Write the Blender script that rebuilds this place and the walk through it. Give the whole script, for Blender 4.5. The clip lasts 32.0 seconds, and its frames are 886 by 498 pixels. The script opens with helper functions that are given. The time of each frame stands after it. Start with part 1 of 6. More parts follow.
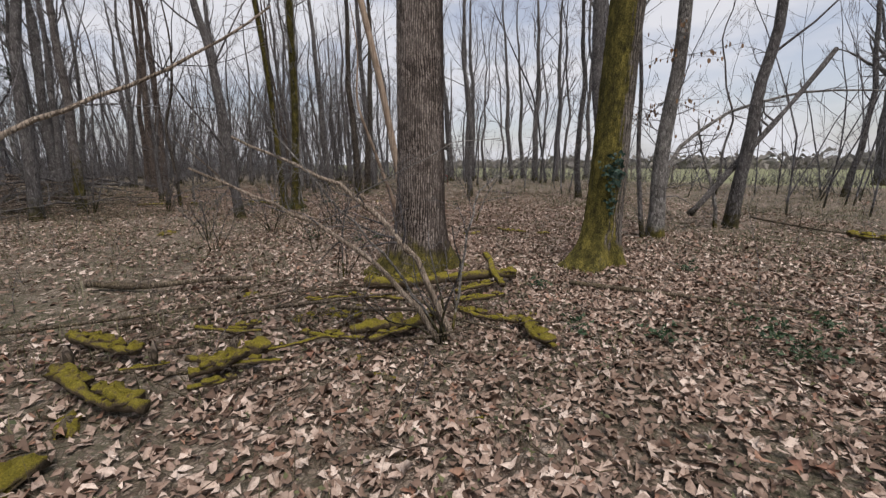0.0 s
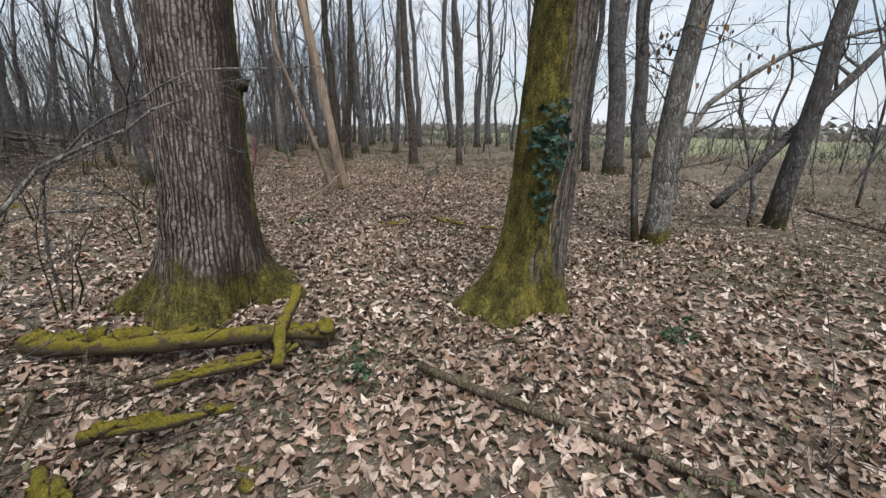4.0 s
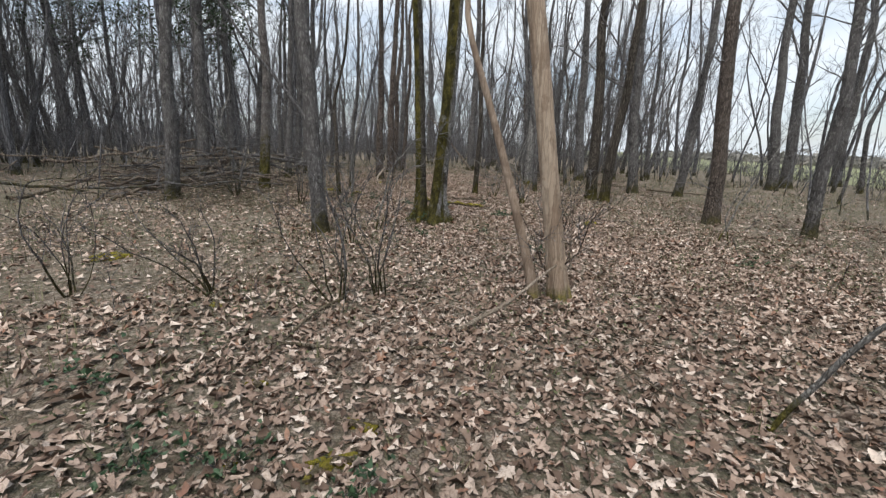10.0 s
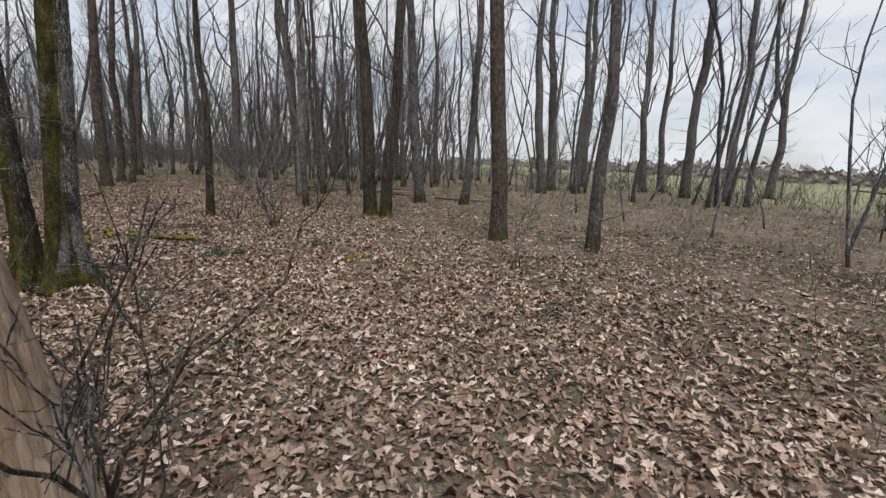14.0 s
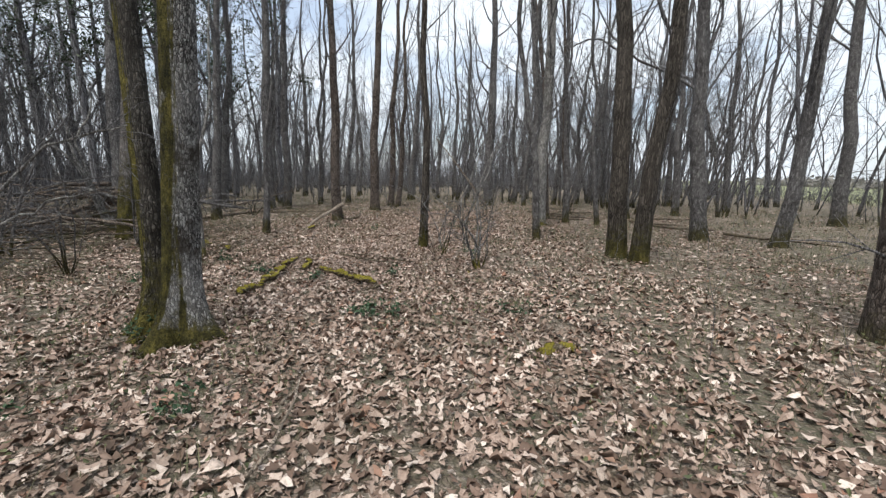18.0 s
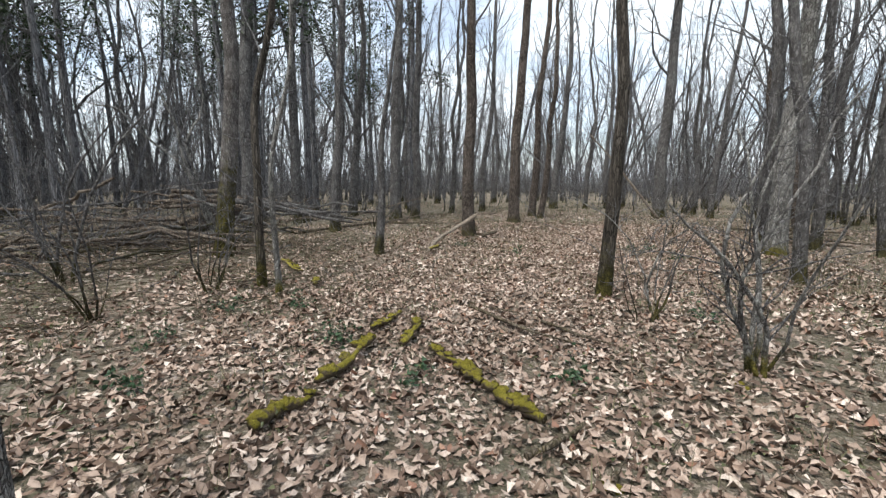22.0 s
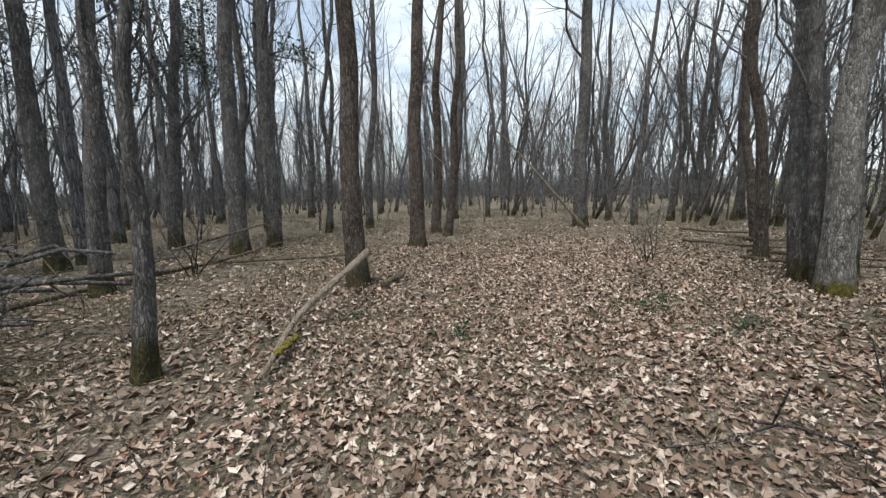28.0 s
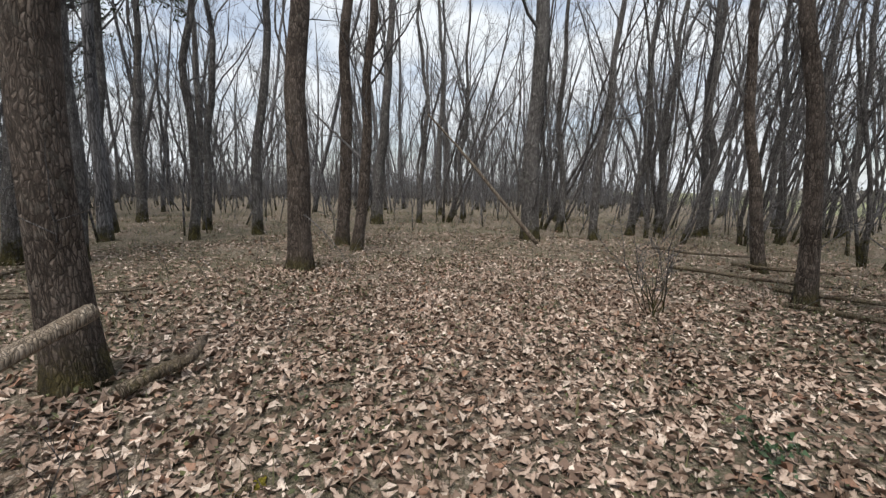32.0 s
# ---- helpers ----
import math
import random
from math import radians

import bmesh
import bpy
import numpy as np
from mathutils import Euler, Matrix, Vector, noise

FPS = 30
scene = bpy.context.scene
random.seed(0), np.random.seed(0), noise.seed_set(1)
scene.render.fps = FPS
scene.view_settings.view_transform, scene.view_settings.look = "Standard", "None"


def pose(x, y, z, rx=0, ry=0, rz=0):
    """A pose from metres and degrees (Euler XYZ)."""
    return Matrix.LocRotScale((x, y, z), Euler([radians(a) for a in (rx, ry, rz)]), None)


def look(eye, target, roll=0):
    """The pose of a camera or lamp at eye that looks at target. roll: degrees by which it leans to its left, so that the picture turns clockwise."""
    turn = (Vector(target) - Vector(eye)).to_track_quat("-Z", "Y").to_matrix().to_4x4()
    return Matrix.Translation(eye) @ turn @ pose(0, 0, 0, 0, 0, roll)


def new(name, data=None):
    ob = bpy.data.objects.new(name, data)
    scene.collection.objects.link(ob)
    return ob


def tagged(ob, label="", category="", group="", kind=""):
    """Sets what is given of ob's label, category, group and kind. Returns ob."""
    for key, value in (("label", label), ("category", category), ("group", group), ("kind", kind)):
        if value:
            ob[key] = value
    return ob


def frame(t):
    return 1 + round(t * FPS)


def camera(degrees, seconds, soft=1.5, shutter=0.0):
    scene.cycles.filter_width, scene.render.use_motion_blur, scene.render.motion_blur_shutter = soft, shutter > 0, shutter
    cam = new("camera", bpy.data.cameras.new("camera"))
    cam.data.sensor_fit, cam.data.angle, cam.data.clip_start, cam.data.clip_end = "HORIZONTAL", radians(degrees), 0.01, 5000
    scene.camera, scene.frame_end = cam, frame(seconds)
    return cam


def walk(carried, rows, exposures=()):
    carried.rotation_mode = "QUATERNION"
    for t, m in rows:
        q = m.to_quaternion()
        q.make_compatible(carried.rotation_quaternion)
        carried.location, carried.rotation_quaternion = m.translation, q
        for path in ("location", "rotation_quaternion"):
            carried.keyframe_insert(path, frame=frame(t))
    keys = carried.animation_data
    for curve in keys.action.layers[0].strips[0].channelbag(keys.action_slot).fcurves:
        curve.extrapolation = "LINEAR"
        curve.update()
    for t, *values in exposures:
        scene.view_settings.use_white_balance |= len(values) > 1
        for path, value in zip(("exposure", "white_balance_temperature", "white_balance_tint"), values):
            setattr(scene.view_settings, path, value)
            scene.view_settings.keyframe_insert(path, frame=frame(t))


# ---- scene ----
cam = camera(93.0, 32.0, soft=1.35)
PATH = [
    (0, (2.308, 1.556, 1.461), (2.054, 3.5, 1.064), -0.6),
    (0.5, (2.487, 1.92, 1.476), (2.271, 3.862, 1.052), -1.0),
    (1, (2.641, 2.252, 1.478), (2.536, 4.196, 1.02), -0.3),
    (1.5, (2.783, 2.657, 1.474), (2.689, 4.6, 1.008), -1.5),
    (2, (2.932, 2.954, 1.455), (2.861, 4.883, 0.929), -1.1),
    (2.5, (3.211, 3.338, 1.429), (3.147, 5.258, 0.874), 1.9),
    (4.5, (3.775, 4.871, 1.397), (3.275, 6.729, 0.851), 0.8),
    (5, (3.703, 5.352, 1.347), (3.087, 7.179, 0.818), 2.0),
    (5.5, (3.592, 5.791, 1.408), (2.859, 7.584, 0.914), 0.7),
    (6, (3.494, 6.287, 1.365), (2.584, 8.023, 0.968), -0.7),
    (6.5, (3.341, 6.614, 1.383), (2.28, 8.271, 1.024), 0.4),
    (7, (2.935, 7.063, 1.378), (1.822, 8.686, 1.017), -0.0),
    (7.5, (2.722, 7.473, 1.391), (1.611, 9.086, 0.985), -0.1),
    (8, (2.595, 7.867, 1.504), (1.483, 9.482, 1.112), 1.7),
    (8.5, (2.363, 8.246, 1.519), (1.249, 9.859, 1.123), 2.4),
    (9, (2.206, 8.556, 1.591), (1.07, 10.139, 1.141), 2.4),
    (9.5, (2.123, 8.94, 1.588), (0.833, 10.397, 1.125), 2.0),
    (10, (1.948, 9.271, 1.605), (0.557, 10.626, 1.125), 2.1),
    (10.5, (1.637, 9.638, 1.584), (0.316, 11.063, 1.11), 2.2),
    (11, (1.451, 10.001, 1.59), (0.316, 11.584, 1.138), 1.8),
    (11.5, (1.266, 10.421, 1.613), (0.305, 12.131, 1.221), 1.7),
    (12, (1.088, 10.857, 1.571), (0.318, 12.654, 1.151), 1.1),
    (12.5, (1.05, 11.268, 1.573), (0.405, 13.109, 1.134), 0.7),
    (13, (1.08, 11.726, 1.589), (0.464, 13.575, 1.143), 2.2),
    (13.5, (1.1, 12.132, 1.581), (0.461, 13.979, 1.157), 2.1),
    (15.5, (0.956, 13.764, 1.524), (0.001, 15.469, 1.099), 1.8),
    (16, (0.881, 14.108, 1.493), (-0.257, 15.702, 1.088), 0.3),
    (16.5, (0.775, 14.462, 1.527), (-0.51, 15.945, 1.139), 0.3),
    (17, (0.478, 14.772, 1.496), (-0.869, 16.201, 1.112), 1.1),
    (17.5, (0.223, 14.983, 1.519), (-1.192, 16.341, 1.129), 1.3),
    (18, (-0.151, 15.26, 1.5), (-1.76, 16.398, 1.163), 0.7),
    (18.5, (-0.507, 15.432, 1.5), (-2.24, 16.372, 1.166), 0.4),
    (19, (-0.886, 15.543, 1.517), (-2.687, 16.345, 1.181), -0.1),
    (19.5, (-1.2, 15.708, 1.5), (-3.064, 16.359, 1.177), -0.9),
    (20, (-1.596, 15.901, 1.52), (-3.48, 16.501, 1.22), 0.7),
    (20.5, (-2.071, 16.025, 1.488), (-3.961, 16.608, 1.187), 1.4),
    (21, (-2.448, 16.158, 1.501), (-4.329, 16.767, 1.198), 0.1),
    (21.5, (-2.866, 16.378, 1.487), (-4.75, 16.979, 1.184), -0.1),
    (22, (-3.269, 16.494, 1.448), (-5.153, 17.087, 1.134), 0.2),
    (22.5, (-3.654, 16.608, 1.459), (-5.534, 17.188, 1.104), -0.1),
    (23, (-4.028, 16.762, 1.442), (-5.914, 17.315, 1.072), -0.8),
    (23.5, (-4.401, 16.882, 1.446), (-6.293, 17.407, 1.066), -0.9),
    (24, (-4.88, 17.006, 1.45), (-6.745, 17.608, 1.049), -1.2),
    (24.5, (-5.404, 17.21, 1.415), (-7.259, 17.835, 1.004), -1.1),
    (26.5, (-6.41, 17.663, 1.555), (-8.285, 18.259, 1.196), -0.0),
    (27, (-6.836, 17.745, 1.537), (-8.71, 18.35, 1.184), -1.0),
    (27.5, (-7.213, 17.872, 1.551), (-9.002, 18.705, 1.23), -2.0),
    (28, (-7.593, 18.088, 1.554), (-9.247, 19.172, 1.258), -1.4),
    (28.5, (-7.98, 18.324, 1.518), (-9.474, 19.619, 1.22), -0.3),
    (29, (-8.266, 18.588, 1.524), (-9.628, 20.023, 1.224), -0.5),
    (29.5, (-8.518, 18.977, 1.51), (-9.885, 20.42, 1.291), -0.2),
    (30, (-8.801, 19.354, 1.45), (-10.161, 20.8, 1.206), 1.1),
    (30.5, (-9.114, 19.67, 1.48), (-10.451, 21.12, 1.149), 1.6),
    (31, (-9.387, 20.01, 1.43), (-10.778, 21.407, 1.093), 0.7),
    (31.5, (-9.699, 20.328, 1.439), (-11.166, 21.654, 1.137), 1.0),
    (32, (-10.087, 20.629, 1.433), (-11.569, 21.941, 1.147), 1.1),
]
walk(cam, [(t, look(eye, target, roll)) for t, eye, target, roll in PATH], [
    (0.0, 0.48, 6900, 18), (2.0, 0.56, 6950, 18), (5.0, 0.98, 6300, 7), (6.0, 1.2, 6150, 6), (7.0, 0.95, 6150, 7), (8.0, 0.52, 6500, 12), (9.0, 0.6, 6750, 13), (10.0, 0.9, 6550, 10), (11.0, 0.68, 6500, 11),
    (13.0, 0.6, 6900, 15), (16.0, 0.62, 6700, 11), (17.0, 0.7, 6800, 13), (18.0, 1.03, 6500, 10), (19.0, 1.05, 6500, 9), (20.0, 0.98, 6500, 9), (21.0, 1.08, 6550, 10), (22.0, 1.3, 6500, 8), (23.0, 1.38, 6450, 8), (24.5, 1.3, 6450, 8),
    (27.0, 1.2, 6350, 6), (28.0, 1.0, 6500, 7), (30.0, 0.9, 6650, 10), (31.0, 1.2, 6700, 11), (32.0, 0.87, 6800, 11)])

# ---- world and light: a bright overcast spring day ----
world = bpy.data.worlds.new("overcast_sky")
scene.world = world
world.use_nodes = True
wt = world.node_tree
wt.nodes.clear()
sky = wt.nodes.new("ShaderNodeTexSky")
sky.sky_type = 'NISHITA'
sky.sun_disc = False
sky.sun_elevation = radians(64)
sky.sun_rotation = radians(150)
sky.dust_density = 2.0
bg_sky = wt.nodes.new("ShaderNodeBackground")
bg_sky.inputs["Strength"].default_value = 0.10
bg_cloud = wt.nodes.new("ShaderNodeBackground")
bg_cloud.inputs["Color"].default_value = (0.84, 0.92, 1.0, 1)
bg_cloud.inputs["Strength"].default_value = 0.60
coord = wt.nodes.new("ShaderNodeTexCoord")
stretch = wt.nodes.new("ShaderNodeMapping")
stretch.inputs["Scale"].default_value = (1.2, 1.2, 4.0)
cloud = wt.nodes.new("ShaderNodeTexNoise")
cloud.inputs["Scale"].default_value = 2.2
cloud.inputs["Detail"].default_value = 6
ramp = wt.nodes.new("ShaderNodeMapRange")
ramp.inputs["From Min"].default_value = 0.38
ramp.inputs["From Max"].default_value = 0.56
ramp.inputs["To Min"].default_value = 0.42
mixw = wt.nodes.new("ShaderNodeMixShader")
outw = wt.nodes.new("ShaderNodeOutputWorld")
wt.links.new(coord.outputs["Generated"], stretch.inputs["Vector"])
wt.links.new(stretch.outputs["Vector"], cloud.inputs["Vector"])
wt.links.new(cloud.outputs["Fac"], ramp.inputs["Value"])
wt.links.new(ramp.outputs["Result"], mixw.inputs["Fac"])
wt.links.new(sky.outputs["Color"], bg_sky.inputs["Color"])
wt.links.new(bg_sky.outputs["Background"], mixw.inputs[1])
wt.links.new(bg_cloud.outputs["Background"], mixw.inputs[2])
wt.links.new(mixw.outputs["Shader"], outw.inputs["Surface"])

sun_data = bpy.data.lights.new("sun", "SUN")
sun_data.energy = 2.0
sun_data.angle = radians(30)
sun_data.color = (1.0, 0.95, 0.875)
sun = new("sun", sun_data)
sun.matrix_world = look((11, -7, 45), (0, 12, 0))


# ---- materials ----
def srgb(r, g, b):
    return tuple(((c / 255 + 0.055) / 1.055) ** 2.4 if c > 10 else c / 255 / 12.92 for c in (r, g, b)) + (1,)


class Mat:
    """A node material, with short calls for its nodes."""

    def __init__(self, name, roughness=0.9):
        self.m = bpy.data.materials.new(name)
        self.m.use_nodes = True
        self.t = self.m.node_tree
        self.b = self.t.nodes["Principled BSDF"]
        self.b.inputs["Roughness"].default_value = roughness
        self.b.inputs["Specular IOR Level"].default_value = 0.25

    def node(self, kind, **sets):
        n = self.t.nodes.new(kind)
        for k, v in sets.items():
            n.inputs[k.replace("_", " ")].default_value = v
        return n

    def link(self, a, b):
        self.t.links.new(a, b)

    def coords(self, scale=(1, 1, 1), world_space=False):
        c = self.node("ShaderNodeNewGeometry" if world_space else "ShaderNodeTexCoord")
        mp = self.node("ShaderNodeMapping", Scale=scale)
        self.link(c.outputs["Position" if world_space else "Object"], mp.inputs["Vector"])
        return mp.outputs["Vector"]

    def noise(self, vec, scale, detail=4, rough=0.6, distortion=0.0):
        n = self.node("ShaderNodeTexNoise", Scale=scale, Detail=detail, Roughness=rough, Distortion=distortion)
        self.link(vec, n.inputs["Vector"])
        return n.outputs["Fac"]

    def voronoi(self, vec, scale, feature="F1", out="Distance"):
        n = self.node("ShaderNodeTexVoronoi", Scale=scale)
        n.feature = feature
        self.link(vec, n.inputs["Vector"])
        return n.outputs[out]

    def ramp(self, fac, *stops):
        n = self.node("ShaderNodeValToRGB")
        while len(n.color_ramp.elements) < len(stops):
            n.color_ramp.elements.new(0.5)
        for e, (p, c) in zip(n.color_ramp.elements, stops):
            e.position, e.color = p, c
        self.link(fac, n.inputs["Fac"])
        return n.outputs["Color"]

    def remap(self, fac, a, b, c=0.0, d=1.0):
        n = self.node("ShaderNodeMapRange", From_Min=a, From_Max=b, To_Min=c, To_Max=d)
        self.link(fac, n.inputs["Value"])
        return n.outputs["Result"]

    def math(self, op, a, b):
        n = self.node("ShaderNodeMath")
        n.operation = op
        for s, v in zip(n.inputs, (a, b)):
            if isinstance(v, (int, float)):
                s.default_value = v
            else:
                self.link(v, s)
        return n.outputs["Value"]

    def mix(self, fac, a, b, blend="MIX"):
        n = self.node("ShaderNodeMix")
        n.data_type, n.blend_type = "RGBA", blend
        ins = [n.inputs[0], n.inputs[6], n.inputs[7]]
        for s, v in zip(ins, (fac, a, b)):
            if isinstance(v, (int, float, tuple)):
                s.default_value = v
            else:
                self.link(v, s)
        return n.outputs[2]

    def bump(self, height, strength=0.5, distance=0.02):
        n = self.node("ShaderNodeBump", Strength=strength, Distance=distance)
        self.link(height, n.inputs["Height"])
        self.link(n.outputs["Normal"], self.b.inputs["Normal"])

    def colour(self, c):
        if isinstance(c, tuple):
            self.b.inputs["Base Color"].default_value = c
        else:
            self.link(c, self.b.inputs["Base Color"])
        return self.m


def bark(name, dark, mid, light, moss=0.6, moss_top=0.7, ridges=22.0, lichen=0.0, long=0.13, crack_width=0.16, side=None, climb=0.0, side_from=0.0, cracks=0.9, stains=(), furrows=0, relief=1.0, dark_side=None, dull=1.0):
    """Cracked bark with moss that climbs from the foot, further on one side."""
    k = Mat(name, 0.95)
    w = k.coords()
    bend = k.node("ShaderNodeTexNoise", Scale=3.0, Detail=3.0)
    k.link(w, bend.inputs["Vector"])
    off = k.node("ShaderNodeVectorMath")
    off.operation = "MULTIPLY_ADD"
    k.link(bend.outputs["Color"], off.inputs[0])
    off.inputs[1].default_value = (0.09, 0.09, 0.09)
    k.link(w, off.inputs[2])
    rag = k.node("ShaderNodeTexNoise", Scale=38.0, Detail=3.0, Roughness=0.7)
    k.link(w, rag.inputs["Vector"])
    off2 = k.node("ShaderNodeVectorMath")
    off2.operation = "MULTIPLY_ADD"
    k.link(rag.outputs["Color"], off2.inputs[0])
    off2.inputs[1].default_value = (0.009, 0.009, 0.02)
    k.link(off.outputs["Vector"], off2.inputs[2])
    mp = k.node("ShaderNodeMapping", Scale=(1, 1, long))
    k.link(off2.outputs["Vector"], mp.inputs["Vector"])
    v = mp.outputs["Vector"]
    crack = k.voronoi(v, ridges, "DISTANCE_TO_EDGE")
    mp2 = k.node("ShaderNodeMapping", Scale=(1, 1, long * 0.3), Location=(3.1, 1.7, 0.4))
    k.link(off.outputs["Vector"], mp2.inputs["Vector"])
    fissure = k.voronoi(mp2.outputs["Vector"], ridges * 0.8, "DISTANCE_TO_EDGE")
    crack = k.math("MINIMUM", crack, k.math("MULTIPLY", fissure, 1.2))
    if furrows:
        ring = k.node("ShaderNodeAttribute")
        ring.attribute_name = "around"
        axes = k.node("ShaderNodeSeparateXYZ")
        k.link(ring.outputs["Vector"], axes.inputs["Vector"])
        turn = k.math("MULTIPLY", k.math("ARCTAN2", axes.outputs["Y"], axes.outputs["X"]), furrows / 6.28318)
        tall = k.coords((1, 1, 0.4))
        warp = k.math("ADD", k.math("MULTIPLY", k.noise(tall, 6, 3), 3.0), k.math("MULTIPLY", k.noise(tall, 26, 3, 0.7), 1.1))
        lane = k.math("ADD", turn, warp)
        groove = k.math("ABSOLUTE", k.math("SINE", k.math("MULTIPLY", lane, 3.14159), 0.0), 0.0)
        step = k.math("ADD", k.math("MULTIPLY", k.math("FLOOR", lane, 0.0), 0.37), k.math("MULTIPLY", k.noise(w, 20, 2), 1.6))
        gap = k.math("ABSOLUTE", k.math("SINE", k.math("MULTIPLY", k.math("ADD", k.math("MULTIPLY", axes.outputs["Z"], 15.0), step), 3.14159), 0.0), 0.0)
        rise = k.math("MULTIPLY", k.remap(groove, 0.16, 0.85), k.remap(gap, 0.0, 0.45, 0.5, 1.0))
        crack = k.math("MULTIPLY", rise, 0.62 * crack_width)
    plate = k.node("ShaderNodeSeparateColor")
    k.link(k.voronoi(v, ridges, "F1", "Color"), plate.inputs["Color"])
    fine = k.noise(v, ridges * 3.5, 5, 0.75)
    big = k.noise(w, 1.6, 4)
    tone = k.math("ADD", k.math("MULTIPLY", fine, 0.75), k.math("MULTIPLY", plate.outputs["Red"], 0.25))
    c = k.ramp(tone, (0.30, dark), (0.48, mid), (0.68, light))
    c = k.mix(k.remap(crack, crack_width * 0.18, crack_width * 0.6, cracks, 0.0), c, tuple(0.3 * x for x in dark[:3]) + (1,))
    c = k.mix(k.remap(big, 0.42, 0.66, 0.0, 0.3), c, light)
    c = k.mix(k.remap(k.noise(w, 2.4, 5, 0.7), 0.54, 0.62, 0.0, 0.6), c, dark)
    if lichen:
        spots = k.noise(w, 9, 3, 0.7)
        c = k.mix(k.remap(spots, 0.58, 0.68, 0.0, lichen), c, (0.36, 0.37, 0.33, 1))
    for height, reach in stains:
        up = k.node("ShaderNodeSeparateXYZ")
        k.link(k.coords(), up.inputs["Vector"])
        shift = k.math("MULTIPLY", k.noise(w, 5.0, 7, 0.75), 0.9)
        away = k.math("ABSOLUTE", k.math("SUBTRACT", k.math("ADD", up.outputs["Z"], shift), height + 0.45), 0.0)
        part_way = k.remap(k.noise(w, 2.2, 3), 0.42, 0.5)
        c = k.mix(k.math("MULTIPLY", part_way, k.remap(away, reach * 0.45, reach, 0.85, 0.0)), c, (0.032, 0.025, 0.018, 1))
    # Bark turned towards the given direction is mixed to dark brown, unevenly.
    if dark_side:
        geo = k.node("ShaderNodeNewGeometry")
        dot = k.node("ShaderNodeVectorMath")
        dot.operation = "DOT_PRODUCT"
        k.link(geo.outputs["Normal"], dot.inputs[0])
        dot.inputs[1].default_value = dark_side
        facing = k.math("ADD", dot.outputs["Value"], k.math("MULTIPLY", k.noise(w, 4.0, 6, 0.75), 0.5))
        c = k.mix(k.remap(facing, 0.90, 1.12, 0.0, 0.85), c, (0.036, 0.026, 0.021, 1))
    if moss:
        sep = k.node("ShaderNodeSeparateXYZ")
        k.link(k.coords(), sep.inputs["Vector"])
        blot = k.noise(w, 3.4, 6, 0.75)
        low = k.remap(sep.outputs["Z"], 0.0, moss_top, 0.42, -0.22)
        if side:
            geo = k.node("ShaderNodeNewGeometry")
            dot = k.node("ShaderNodeVectorMath")
            dot.operation = "DOT_PRODUCT"
            k.link(geo.outputs["Normal"], dot.inputs[0])
            dot.inputs[1].default_value = side
            low = k.math("MAXIMUM", low, k.remap(dot.outputs["Value"], side_from, side_from + 0.7, -0.3, climb))
        m = k.remap(k.math("ADD", blot, low), 0.62, 0.80, 0.0, moss)
        tuft = k.math("ADD", k.math("MULTIPLY", k.noise(w, 60, 4, 0.8), 0.4), k.math("MULTIPLY", k.noise(k.coords((1, 1, 0.45)), 9, 6, 0.8), 0.6))
        green = k.ramp(tuft, (0.40, (0.014 * dull, 0.014 * dull, 0.004 * dull, 1)), (0.5, (0.078 * dull, 0.07 * dull, 0.017 * dull, 1)), (0.62, (0.25 * dull, 0.212 * dull, 0.052 * dull, 1)))
        c = k.mix(m, c, green)
    k.bump(k.math("ADD", k.remap(crack, 0.0, 0.35), k.math("MULTIPLY", fine, 0.6)), 1.0, 0.022 * relief)
    return k.colour(c)


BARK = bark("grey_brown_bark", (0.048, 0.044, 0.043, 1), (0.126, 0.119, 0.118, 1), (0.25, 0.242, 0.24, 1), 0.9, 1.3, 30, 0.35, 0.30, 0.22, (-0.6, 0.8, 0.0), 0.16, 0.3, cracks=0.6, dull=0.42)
BARK_OAK = bark("furrowed_oak_bark", (0.053, 0.043, 0.037, 1), (0.178, 0.146, 0.129, 1), (0.408, 0.358, 0.319, 1), 1.0, 0.95, 34, 0.0, 0.36, 0.30, (0.22, 0.97, 0.0), 0.40, -0.05, cracks=0.95, stains=((0.28, 0.16),), furrows=62, dark_side=(0.95, 0.3, 0.0))
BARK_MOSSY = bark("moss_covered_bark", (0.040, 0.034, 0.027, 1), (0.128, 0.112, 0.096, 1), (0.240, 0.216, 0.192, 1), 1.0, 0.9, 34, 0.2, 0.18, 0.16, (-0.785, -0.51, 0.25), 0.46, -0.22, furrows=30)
BARK_DARK = bark("dark_mossy_bark", (0.03, 0.025, 0.02, 1), (0.08, 0.068, 0.055, 1), (0.16, 0.14, 0.12, 1), 1.0, 1.5, 34, dull=0.55)
BARK_FOOT = bark("grey_bark_dark_moss_foot", (0.06, 0.052, 0.048, 1), (0.15, 0.135, 0.128, 1), (0.27, 0.25, 0.24, 1), 1.0, 4.2, 34, 0.3, 0.35, 0.16, cracks=0.7, dull=0.7)
BARK_TWIG = bark("thin_branch_bark", (0.092, 0.088, 0.091, 1), (0.186, 0.180, 0.184, 1), (0.32, 0.312, 0.315, 1), 0.0, 0.5, 40)
# Bluish grey of distance haze is painted into this bark.
BARK_FAR = bark("haze_tinted_distant_bark", (0.082, 0.080, 0.086, 1), (0.172, 0.170, 0.180, 1), (0.275, 0.274, 0.285, 1), 0.8, 0.9, 18, dull=0.42)
